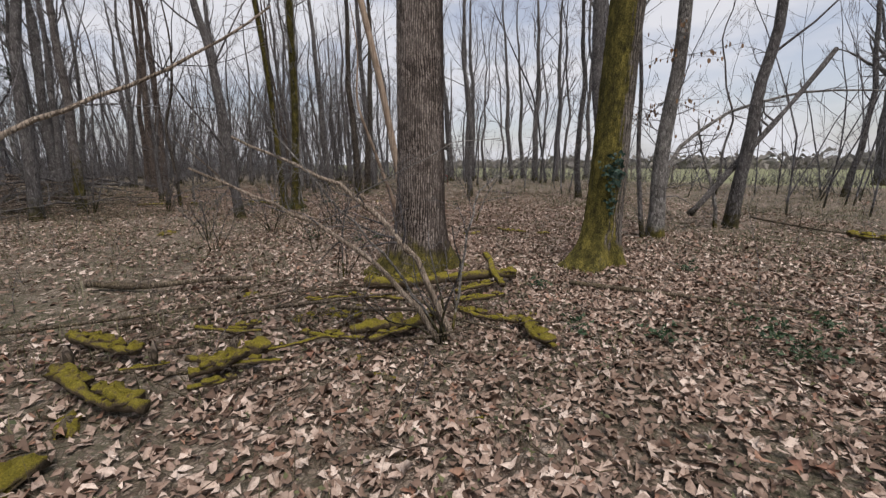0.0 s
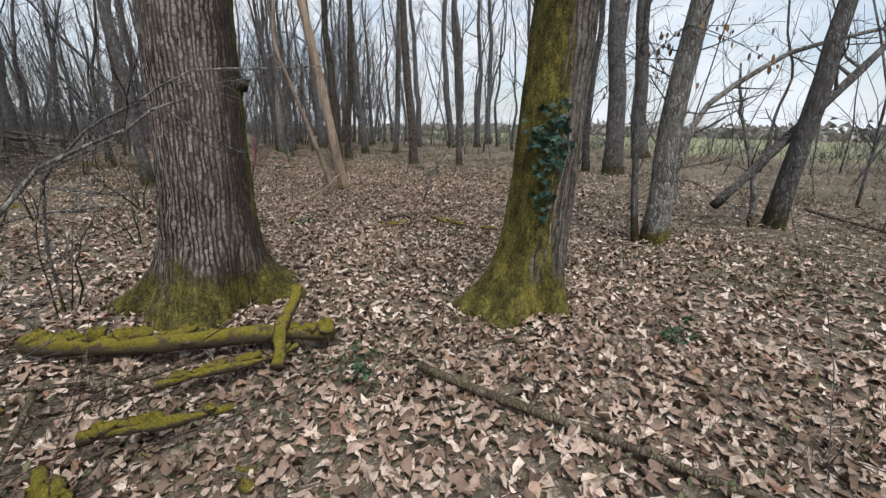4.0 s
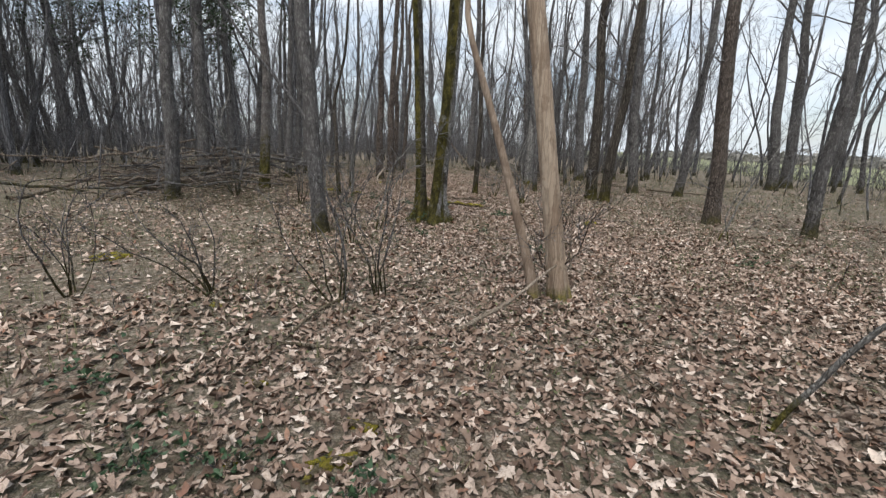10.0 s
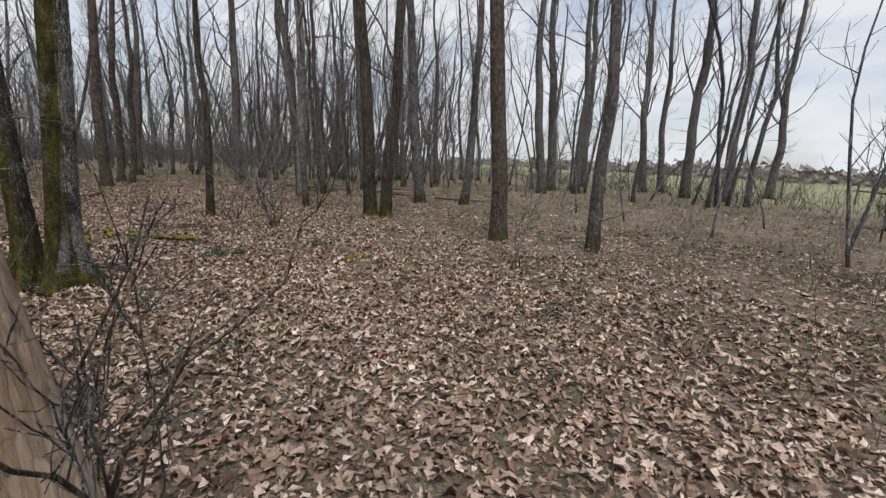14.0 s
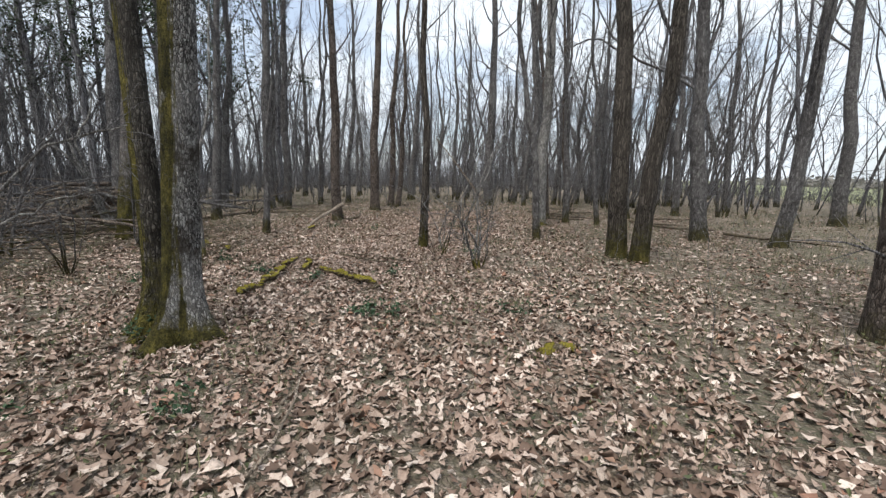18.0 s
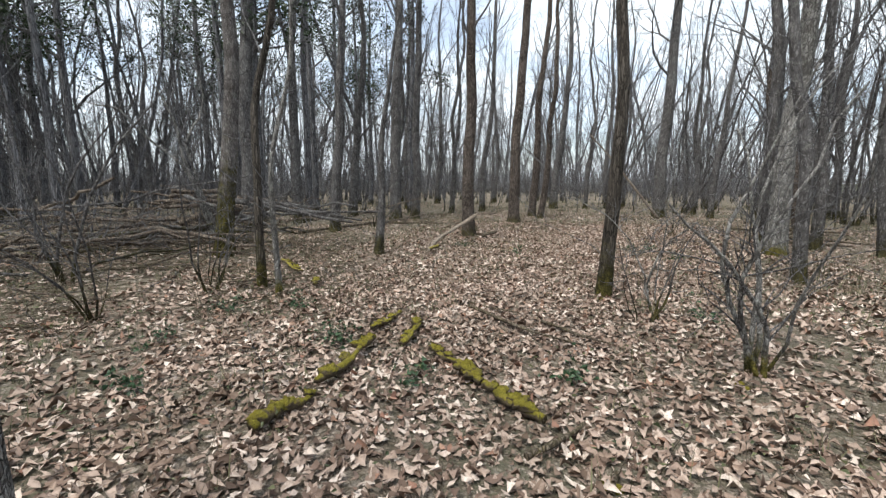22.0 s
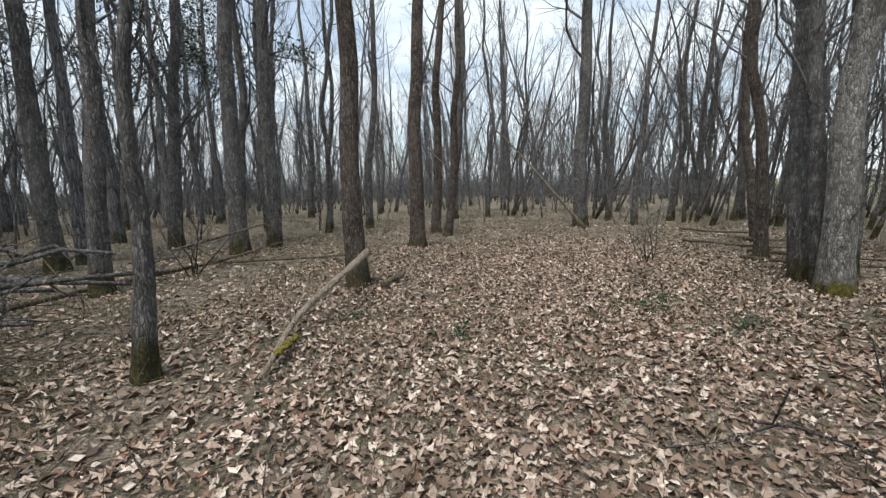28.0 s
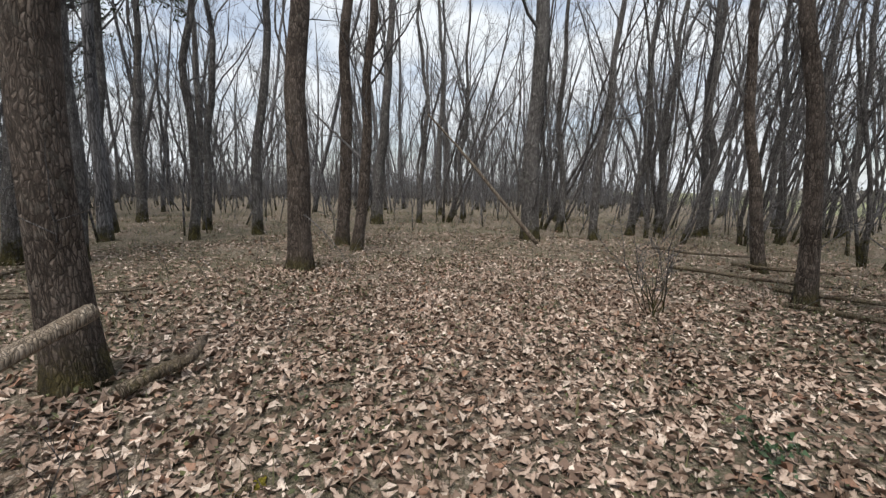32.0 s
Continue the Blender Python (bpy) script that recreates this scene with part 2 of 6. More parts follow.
BARK_PALE = bark("weathered_barkless_wood", (0.19, 0.135, 0.098, 1), (0.31, 0.238, 0.178, 1), (0.42, 0.345, 0.27, 1), 0.9, 0.42, 16, 0.0, 0.04, 0.09, cracks=0.35, relief=0.35)
BARK_BROWN = bark("smooth_brown_bark", (0.12, 0.085, 0.062, 1), (0.21, 0.158, 0.12, 1), (0.31, 0.25, 0.20, 1), 0.7, 0.4, 16, 0.0, 0.06, 0.06, cracks=0.15, relief=0.3)
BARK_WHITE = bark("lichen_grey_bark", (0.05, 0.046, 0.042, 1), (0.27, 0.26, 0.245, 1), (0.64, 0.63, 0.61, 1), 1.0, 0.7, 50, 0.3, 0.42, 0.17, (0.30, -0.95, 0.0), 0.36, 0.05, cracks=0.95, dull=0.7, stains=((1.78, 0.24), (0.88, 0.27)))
# Lichen bark; its paleness also paints sunlight on arching stems.
BARK_LICHEN_AND_LIT = bark("pale_lichen_and_sunlit_bark", (0.06, 0.056, 0.052, 1), (0.19, 0.182, 0.17, 1), (0.40, 0.39, 0.372, 1), 1.0, 0.6, 30, 0.6, 0.35, 0.12, cracks=0.7)
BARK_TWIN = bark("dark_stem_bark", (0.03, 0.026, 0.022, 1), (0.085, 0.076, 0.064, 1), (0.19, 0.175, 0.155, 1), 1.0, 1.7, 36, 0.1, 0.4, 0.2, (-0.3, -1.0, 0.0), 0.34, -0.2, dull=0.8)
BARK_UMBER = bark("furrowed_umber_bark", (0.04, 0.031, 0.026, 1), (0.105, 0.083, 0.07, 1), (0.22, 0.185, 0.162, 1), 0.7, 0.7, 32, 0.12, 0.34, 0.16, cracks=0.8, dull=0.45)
WOOD_DEAD = bark("dead_wood", (0.08, 0.06, 0.048, 1), (0.19, 0.15, 0.12, 1), (0.32, 0.27, 0.22, 1), 0.25, 0.4, 30)
# Bleached wood, also the painted sunlight on arching branches.
WOOD_PALE = bark("bleached_and_sunlit_stick", (0.20, 0.16, 0.12, 1), (0.34, 0.28, 0.22, 1), (0.46, 0.39, 0.32, 1), 0.0, 0.4, 30, 0.0, 0.1, 0.08)


def moss_material():
    """Moss on the upper sides of rotting wood, bare brown wood below and in gaps."""
    k = Mat("yellow_green_moss", 1.0)
    w = k.coords((1, 1, 1), True)
    fine, mid = k.noise(w, 90, 5, 0.8), k.noise(w, 12, 5, 0.75)
    c = k.ramp(k.math("ADD", k.math("MULTIPLY", fine, 0.6), k.math("MULTIPLY", mid, 0.4)), (0.34, (0.06, 0.058, 0.010, 1)), (0.5, (0.22, 0.19, 0.026, 1)), (0.68, (0.48, 0.40, 0.06, 1)))
    geo = k.node("ShaderNodeNewGeometry")
    up = k.node("ShaderNodeSeparateXYZ")
    k.link(geo.outputs["Normal"], up.inputs["Vector"])
    bare = k.math("ADD", mid, k.remap(up.outputs["Z"], -0.3, 0.7, 0.22, -0.06))
    wood = k.ramp(fine, (0.3, (0.03, 0.022, 0.015, 1)), (0.7, (0.14, 0.105, 0.075, 1)))
    c = k.mix(k.remap(bare, 0.45, 0.58, 0.0, 0.95), c, wood)
    k.bump(k.math("ADD", fine, mid), 1.0, 0.02)
    return k.colour(c)


MOSS = moss_material()


def litter_material():
    """Leaf litter under the trees, meadow beyond the wood's edge."""
    k = Mat("leaf_litter_ground", 0.95)
    w = k.coords((1, 1, 1), True)
    wob = k.node("ShaderNodeVectorMath")
    wob.operation = "ADD"
    n = k.node("ShaderNodeTexNoise", Scale=6.0, Detail=3.0)
    k.link(w, n.inputs["Vector"])
    k.link(w, wob.inputs[0])
    sc = k.node("ShaderNodeVectorMath")
    sc.operation = "SCALE"
    sc.inputs["Scale"].default_value = 0.10
    k.link(n.outputs["Color"], sc.inputs[0])
    k.link(sc.outputs["Vector"], wob.inputs[1])
    wv = wob.outputs["Vector"]
    tones, edges = [], []
    for size in (14, 23):
        sep = k.node("ShaderNodeSeparateColor")
        k.link(k.voronoi(wv, size, "F1", "Color"), sep.inputs["Color"])
        tones.append(k.ramp(sep.outputs["Red"], (0.0, (0.17, 0.123, 0.095, 1)), (0.3, (0.29, 0.223, 0.177, 1)), (0.65, (0.41, 0.333, 0.272, 1)), (1.0, (0.57, 0.485, 0.41, 1))))
        edges.append(k.voronoi(wv, size, "DISTANCE_TO_EDGE"))
    pick = k.remap(k.noise(w, 9, 3), 0.48, 0.52)
    c = k.mix(pick, tones[0], tones[1])
    edge = k.math("MINIMUM", edges[0], edges[1])
    # Near-black cell edges paint the shade in the gaps between leaves.
    c = k.mix(k.remap(edge, 0.0, 0.10, 0.8, 0.0), c, (0.035, 0.026, 0.02, 1))
    speck = k.noise(w, 55, 4, 0.75)
    c = k.mix(k.remap(speck, 0.35, 0.52, 0.35, 0.0), c, (0.08, 0.058, 0.042, 1))
    blotch = k.noise(w, 2.6, 8, 0.8)
    c = k.mix(k.remap(blotch, 0.36, 0.52, 0.4, 0.0), c, (0.10, 0.075, 0.055, 1))
    # Dark flecks painted as shadowed gaps, then pale ones as bright leaf tips.
    c = k.mix(k.remap(k.noise(w, 7, 6, 0.8), 0.38, 0.49, 0.5, 0.0), c, (0.07, 0.052, 0.038, 1))
    c = k.mix(k.remap(k.noise(w, 9.5, 6, 0.8), 0.53, 0.64, 0.0, 0.55), c, (0.52, 0.445, 0.38, 1))
    broad = k.noise(w, 0.5, 4, 0.65)
    c = k.mix(k.math("MULTIPLY", k.remap(broad, 0.36, 0.60, 0.15, 0.9), k.remap(k.noise(w, 24, 4, 0.75), 0.36, 0.56)), c, (0.115, 0.115, 0.075, 1))
    # meadow beyond the edge
    sepp = k.node("ShaderNodeSeparateXYZ")
    k.link(k.coords((1, 1, 1), True), sepp.inputs["Vector"])
    far = k.math("ADD", sepp.outputs["X"], sepp.outputs["Y"])
    far = k.math("ADD", far, k.math("MULTIPLY", k.noise(w, 0.25, 3), 6.0))
    grass = k.ramp(k.noise(w, 3, 6, 0.75), (0.3, (0.17, 0.19, 0.10, 1)), (0.7, (0.30, 0.31, 0.19, 1)))
    c = k.mix(k.remap(far, 50, 54), c, grass)
    k.bump(k.math("ADD", k.math("MULTIPLY", edge, 2.0), speck), 1.0, 0.03)
    return k.colour(c)


LITTER = litter_material()


def leaf_material():
    k = Mat("dry_fallen_leaf", 0.75)
    g = k.node("ShaderNodeNewGeometry")
    o = k.node("ShaderNodeObjectInfo")
    r = k.math("FRACT", k.math("ADD", g.outputs["Random Per Island"], o.outputs["Random"]), 0.0)
    c = k.ramp(r, (0.0, (0.075, 0.050, 0.038, 1)), (0.22, (0.18, 0.122, 0.095, 1)), (0.47, (0.32, 0.238, 0.192, 1)),
               (0.75, (0.47, 0.372, 0.312, 1)), (0.93, (0.70, 0.605, 0.53, 1)), (0.97, (0.33, 0.20, 0.14, 1)), (1.0, (0.24, 0.125, 0.09, 1)))
    w = k.coords((1, 1, 1), True)
    spots = k.noise(w, 45, 4, 0.7)
    c = k.mix(k.remap(spots, 0.50, 0.68, 0.0, 0.65), c, (0.10, 0.068, 0.047, 1))
    c = k.mix(k.remap(k.noise(w, 16, 3, 0.6), 0.52, 0.66, 0.0, 0.45), c, (0.15, 0.10, 0.072, 1))
    c = k.mix(k.remap(k.noise(w, 1.1, 5, 0.7), 0.46, 0.66, 0.0, 0.5), c, (0.115, 0.085, 0.06, 1))
    k.bump(k.noise(w, 160, 3), 0.35, 0.004)
    return k.colour(c)


LEAF = leaf_material()


def green_material(name, a, b):
    k = Mat(name, 0.45)
    g = k.node("ShaderNodeNewGeometry")
    c = k.ramp(g.outputs["Random Per Island"], (0.0, a), (1.0, b))
    return k.colour(c)


IVY = green_material("dark_ivy_leaf", (0.008, 0.024, 0.016, 1), (0.032, 0.07, 0.052, 1))
BRAMBLE = green_material("bramble_leaf", (0.018, 0.04, 0.018, 1), (0.06, 0.105, 0.055, 1))
NEEDLES = green_material("pine_needles", (0.015, 0.028, 0.012, 1), (0.045, 0.065, 0.03, 1))
GRASS = green_material("thin_grass", (0.055, 0.062, 0.03, 1), (0.19, 0.18, 0.10, 1))
STALK = green_material("dry_stalk", (0.07, 0.06, 0.042, 1), (0.20, 0.17, 0.13, 1))
SEEDLING = green_material("dull_seedling_leaf", (0.035, 0.048, 0.022, 1), (0.13, 0.135, 0.065, 1))
BROWN_LEAF = green_material("hanging_dry_leaf", (0.10, 0.055, 0.03, 1), (0.26, 0.16, 0.09, 1))
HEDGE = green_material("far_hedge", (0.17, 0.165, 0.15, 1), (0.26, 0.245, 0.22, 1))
RED_PAINT = Mat("red_forestry_paint", 0.8)
_w = RED_PAINT.coords()
RED_PAINT = RED_PAINT.colour(RED_PAINT.ramp(RED_PAINT.noise(_w, 40, 4, 0.8), (0.42, (0.10, 0.06, 0.052, 1)), (0.56, (0.36, 0.085, 0.085, 1))))


# ---- mesh tools ----
def rnd(seed):
    return np.random.default_rng(seed)


def ground_z(x, y):
    """The height of the forest floor, gently uneven."""
    x, y = np.asarray(x, float), np.asarray(y, float)
    z = 0.035 * np.sin(0.55 * x + 1.3) * np.cos(0.47 * y + 0.4) + 0.02 * np.sin(1.7 * x - 0.9 * y) + 0.012 * np.sin(3.1 * y + 2.3 * x)
    return z + 0.008 * np.sin(9.1 * x + 3 * np.sin(2.1 * y)) * np.sin(8.3 * y + 2 * np.sin(2.7 * x)) - 0.02


def gz(x, y):
    return float(ground_z(x, y))


def mesh(name, verts, faces, material, smooth=True, sides=0):
    me = bpy.data.meshes.new(name)
    verts = np.ascontiguousarray(verts, dtype=np.float32).reshape(-1, 3)
    faces = np.ascontiguousarray(faces, dtype=np.int32)
    n, k = faces.shape
    me.vertices.add(len(verts))
    me.vertices.foreach_set("co", verts.ravel())
    me.loops.add(n * k)
    me.loops.foreach_set("vertex_index", faces.ravel())
    me.polygons.add(n)
    me.polygons.foreach_set("loop_start", np.arange(0, n * k, k, dtype=np.int32))
    me.polygons.foreach_set("use_smooth", np.full(n, smooth, dtype=bool))
    me.update(calc_edges=True)
    me.validate()
    if sides:
        a = np.arange(len(verts)) % sides * 2 * np.pi / sides
        ring = me.attributes.new("around", "FLOAT_VECTOR", "POINT")
        ring.data.foreach_set("vector", np.stack([np.cos(a), np.sin(a), verts[:, 2]], 1).astype(np.float32).ravel())
    me.materials.append(material)
    return me


def part(name, me, parent=None, label=""):
    """One mesh object, under a thing or a part of it."""
    ob = new(name, me)
    ob.parent = parent
    if name in ("twigs", "leaves", "needles", "runners", "branches", "trunks", "limbs", "crown"):
        ob["kind"] = "stuff"
    if label:
        ob["label"] = label
    return ob


def thing(name, x, y, z, label, category, group="", kind=""):
    ob = new(name)
    ob.location = (x, y, z)
    ob.empty_display_size = 0.2
    return tagged(ob, label, category, group, kind)


def tubes(pts, rad, sides):
    """Round tubes along many lines at once: pts (N, n, 3), rad (N, n)."""
    count, n, _ = pts.shape
    tan = np.gradient(pts, axis=1)
    tan /= np.linalg.norm(tan, axis=2, keepdims=True) + 1e-9
    whole = pts[:, -1] - pts[:, 0]
    ref = np.where(np.abs(whole[:, 2:3]) > 0.9 * np.linalg.norm(whole, axis=1, keepdims=True), [[1.0, 0, 0]], [[0.0, 0, 1]])
    u = np.cross(tan, ref[:, None])
    u /= np.linalg.norm(u, axis=2, keepdims=True) + 1e-9
    v = np.cross(tan, u)
    a = np.arange(sides) * 2 * np.pi / sides
    ring = np.cos(a)[:, None] * u[:, :, None] + np.sin(a)[:, None] * v[:, :, None]
    verts = pts[:, :, None] + rad[:, :, None, None] * ring
    i = np.arange(count)[:, None, None] * n * sides + np.arange(n - 1)[None, :, None] * sides
    j, j2 = np.arange(sides), (np.arange(sides) + 1) % sides
    faces = np.stack([i + j, i + j2, i + sides + j2, i + sides + j], -1).reshape(-1, 4)
    return verts.reshape(-1, 3), faces


def joined(*some):
    verts, faces, at = [], [], 0
    for v, f in some:
        verts.append(v)
        faces.append(f + at)
        at += len(v)
    return np.concatenate(verts), np.concatenate(faces)


def unit(v):
    return v / (np.linalg.norm(v, axis=-1, keepdims=True) + 1e-9)


def grow(g, start, way, length, radius, n, lift=0.25, wobble=0.18, tip=0.2):
    """Lines that grow from start, bending upward and wandering."""
    count = len(start)
    pts = np.empty((count, n, 3))
    pts[:, 0] = start
    d = unit(way)
    step = (length / (n - 1))[:, None]
    for k in range(1, n):
        d = unit(d + wobble * g.normal(size=(count, 3)) + np.array([0, 0, lift / n]))
        pts[:, k] = pts[:, k - 1] + d * step
    rad = radius[:, None] * np.linspace(1, tip, n)[None]
    return pts, rad


def sprout(g, pts, rad, per, lo, hi, wide, share, n, lift=0.25, wobble=0.2, thin=0.55):
    """Side shoots along the given lines."""
    count, m, _ = pts.shape
    i = np.repeat(np.arange(count), per)
    f = g.uniform(lo, hi, len(i)) * (m - 1)
    a = np.minimum(f.astype(int), m - 2)
    w = (f - a)[:, None]
    start = pts[i, a] * (1 - w) + pts[i, a + 1] * w
    tan = unit(pts[i, a + 1] - pts[i, a])
    side = unit(np.cross(tan, g.normal(size=(len(i), 3))))
    ang = g.uniform(wide[0], wide[1], len(i))[:, None]
    way = np.cos(ang) * tan + np.sin(ang) * side
    total = np.linalg.norm(pts[i, -1] - pts[i, 0], axis=1)
    length = total * share * g.uniform(0.6, 1.25, len(i)) * (1.15 - 0.6 * f / (m - 1))
    r = (rad[i, a] * (1 - w[:, 0]) + rad[i, a + 1] * w[:, 0]) * thin
    return grow(g, start, way, length, r, n, lift, wobble)


def trunk_line(g, height, lean, bend, n):
    t = np.linspace(0, 1, n)
    z = height * t ** 1.25
    ph = g.uniform(0, 6.28, 4)
    sway = bend * np.minimum(z / 3.0, 1.0)
    x = lean[0] * z * (1 - 0.35 * t) + sway * (np.sin(0.55 * z + ph[0]) + 0.5 * np.sin(1.3 * z + ph[1]) + 0.22 * np.sin(2.7 * z + ph[3]))
    y = lean[1] * z * (1 - 0.35 * t) + sway * (np.sin(0.5 * z + ph[2]) + 0.5 * np.sin(1.2 * z + ph[3]) + 0.22 * np.sin(2.9 * z + ph[0]))
    x, y = x - x[0], y - y[0]
    return np.stack([x, y, z - 0.04], 1)


def trunk_shape(g, line, radius, flare=0.45, sides=14, rough=0.03):
    """A tapered bole with a flared, lobed foot."""
    z, top = line[:, 2], line[-1, 2]
    taper = np.clip(1.06 - 0.9 * (np.clip(z, 0, None) / top) ** 0.9, 0.1, None)
    verts, faces = tubes(line[None], (radius * taper)[None], sides)
    verts = verts.reshape(len(line), sides, 3)
    a = np.arange(sides) * 2 * np.pi / sides
    ph = g.uniform(0, 6.28, 3)
    lobes = 0.55 + 0.25 * np.sin(3 * a + ph[0]) + 0.2 * np.sin(5 * a + ph[1])
    grown = 1 + flare * np.exp(-np.clip(z, 0, None) / 0.22)[:, None] * lobes[None] + rough * g.normal(size=(len(line), sides))
    verts = line[:, None] + (verts - line[:, None]) * grown[:, :, None]
    return verts.reshape(-1, 3), faces


def crown_shape(g, line, radius, first, boughs, rich=1.0, wide=(0.35, 0.9), share=0.26, low=0, forks=0):
    """Bare limbs, branches and twigs along the upper bole, with great forks where it splits."""
    rad = radius * np.clip(1.0 - 0.9 * line[:, 2] / line[-1, 2], 0.08, None)
    lo = first / line[-1, 2]
    l1 = sprout(g, line[None], rad[None], boughs, lo, 0.97, wide, share, 7, 0.9, 0.2, 0.30)
    sets = [tubes(*l1, 5)]
    if forks:
        l0 = sprout(g, line[None], rad[None], forks, 0.12, 0.4, (0.2, 0.5), 0.55, 7, 0.9, 0.11, 0.5)
        sets.append(tubes(*l0, 7))
        more = sprout(g, *l0, max(4, boughs // 3), 0.2, 0.97, wide, 0.34, 7, 0.8, 0.2, 0.4)
        sets.append(tubes(*more, 4))
        l1 = (np.concatenate([l1[0], more[0]]), np.concatenate([l1[1], more[1]]))
    l2 = sprout(g, *l1, max(2, int(4.4 * rich)), 0.15, 0.98, (0.3, 0.9), 0.42, 4, 0.5, 0.22, 0.6)
    l3 = sprout(g, *l2, max(2, int(3.5 * rich)), 0.1, 1.0, (0.3, 0.9), 0.55, 2, 0.3, 0.22, 0.65)
    sets += [tubes(l2[0], np.maximum(l2[1], 0.005), 3), tubes(l3[0], np.maximum(l3[1], 0.004), 3)]
    if low:
        tw = sprout(g, line[None, : max(4, len(line) // 2)], rad[None, : max(4, len(line) // 2)], low, 0.15, 1.0, (0.9, 1.5), 0.22, 5, 0.2, 0.2, 0.10)
        t2 = sprout(g, *tw, 4, 0.2, 1.0, (0.3, 0.9), 0.45, 3, 0.1, 0.2, 0.6)
        sets += [tubes(tw[0], np.maximum(tw[1], 0.004), 3), tubes(t2[0], np.maximum(t2[1], 0.003), 3)]
    return joined(*sets)


TREE_N = [0]


def tree(x, y, r, lx=0.0, ly=0.0, height=0.0, material=None, label="", first=0.0, boughs=0, rich=1.0, low=0, bend=0.06, flare=0.45, name="tree"):
    """A bare woodland tree: bole and crown."""
    TREE_N[0] += 1
    g = rnd(100 + TREE_N[0])
    r *= 0.9 if r > 0.12 else 1.0
    h = height or min(20.0, 8.5 + 42 * r) * g.uniform(0.9, 1.1)
    away = float(off_track(x, y)[0])
    first = first or h * (g.uniform(0.26, 0.42) if r > 0.14 else g.uniform(0.16, 0.32))
    if not label:
        size = "Thick" if r > 0.2 else "Slender" if r < 0.12 else "Medium"
        label = size + " bare tree with grey bark and mossy foot in leaf litter"
    ob = thing(name, x, y, gz(x, y), label, "tree", "trees of the wood")
    line = trunk_line(g, h, (lx, ly), bend * (1.5 if away > 9 else 1.0) * (0.8 + (0.7 if r < 0.14 else 0.3) / (0.15 + r * 4)), 26)
    v, f = trunk_shape(g, line, r, flare, 16 if r > 0.15 else 10)
    part("trunk", mesh("trunk", v, f, material or BARK, sides=16 if r > 0.15 else 10), ob)
    if away < 7:
        rich *= 0.6
    low = low + 9 if away > 6 else low
    forks = int(g.choice([0, 0, 0, 1])) if away > 9 and r > 0.08 else 0
    v, f = crown_shape(g, line, r, first, boughs or int((6 if away < 7 else 9) + 32 * r), rich, low=low, forks=forks)
    part("crown", mesh("crown", v, f, BARK_TWIG), ob)
    return ob


# ---- the forest floor ----
TRACK = np.array([(2.0, 0.6), (2.85, 2.9), (3.75, 5.0), (3.6, 6.3), (2.6, 7.95), (1.2, 10.7), (1.0, 13.6), (-0.3, 15.4), (-3.0, 16.4), (-6.7, 17.8), (-8.2, 18.6), (-10.4, 21.2), (-13.0, 24.0)])


def off_track(x, y):
    """Distance from the line walked on the plan."""
    p = np.stack([np.ravel(x), np.ravel(y)], 1)
    best = np.full(len(p), 1e9)
    for a, b in zip(TRACK[:-1], TRACK[1:]):
        d = b - a
        t = np.clip(((p - a) @ d) / (d @ d), 0, 1)
        best = np.minimum(best, np.linalg.norm(p - a - t[:, None] * d, axis=1))
    return best


def ground_sheet():
    def axis(a, b, step):
        mid = np.arange(a, b, step)
        out = [0.3]
        while sum(out) < 1800:
            out.append(out[-1] * 1.18)
        reach = np.cumsum(out)
        return np.concatenate([(a - reach)[::-1], mid, b + reach])
    xs, ys = axis(-20, 11, 0.28), axis(-1, 31, 0.28)
    gx, gy = np.meshgrid(xs, ys, indexing="ij")
    z = ground_z(gx, gy)
    fade = np.clip(1.6 - np.hypot(gx + 4, gy - 14) / 60, 0, 1)
    verts = np.stack([gx, gy, z * fade], -1).reshape(-1, 3)
    n, m = len(xs), len(ys)
    i = np.arange(n - 1)[:, None] * m + np.arange(m - 1)[None]
    faces = np.stack([i, i + m, i + m + 1, i + 1], -1).reshape(-1, 4)
    return tagged(new("ground", mesh("ground", verts, faces, LITTER)), "Forest floor under brown leaf litter, green meadow past the edge", "ground", kind="structure")


ground = ground_sheet()


def leaf_outline(points, curl):
    """A leaf blade: its rim round a middle, cupped."""
    rim = np.array(points, float)
    rim = np.concatenate([rim, (rim * [1, -1])[::-1][1:-1]])
    z = curl * np.abs(rim[:, 1]) * 1.2 + 0.22 * curl * np.cos(rim[:, 0] * 6)
    verts = np.concatenate([[[0.0, 0, 0]], np.column_stack([rim, z])])
    n = len(rim)
    faces = np.array([(0, 1 + k, 1 + (k + 1) % n) for k in range(n)])
    return verts, faces


FOLDED_LEAF = (np.array([(-0.5, 0, 0), (0.05, 0.3, 0.16), (0.5, 0, 0.03), (0.0, -0.28, 0.14)]), np.array([(0, 2, 1), (0, 3, 2)]))
OAK_LEAF = leaf_outline([(0.6, 0), (0.5, 0.13), (0.37, 0.10), (0.27, 0.23), (0.13, 0.13), (-0.02, 0.25), (-0.16, 0.11), (-0.33, 0.14), (-0.6, 0)], 0.32)
MAPLE_LEAF = leaf_outline([(0.58, 0), (0.34, 0.10), (0.38, 0.30), (0.16, 0.19), (0.02, 0.44), (-0.12, 0.22), (-0.32, 0.26), (-0.30, 0.07), (-0.5, 0)], 0.26)
BEECH_LEAF = leaf_outline([(0.55, 0), (0.36, 0.17), (0.08, 0.27), (-0.24, 0.24), (-0.5, 0)], 0.45)
SIMPLE_LEAF = leaf_outline([(0.5, 0), (0.05, 0.3), (-0.5, 0)], 0.34)
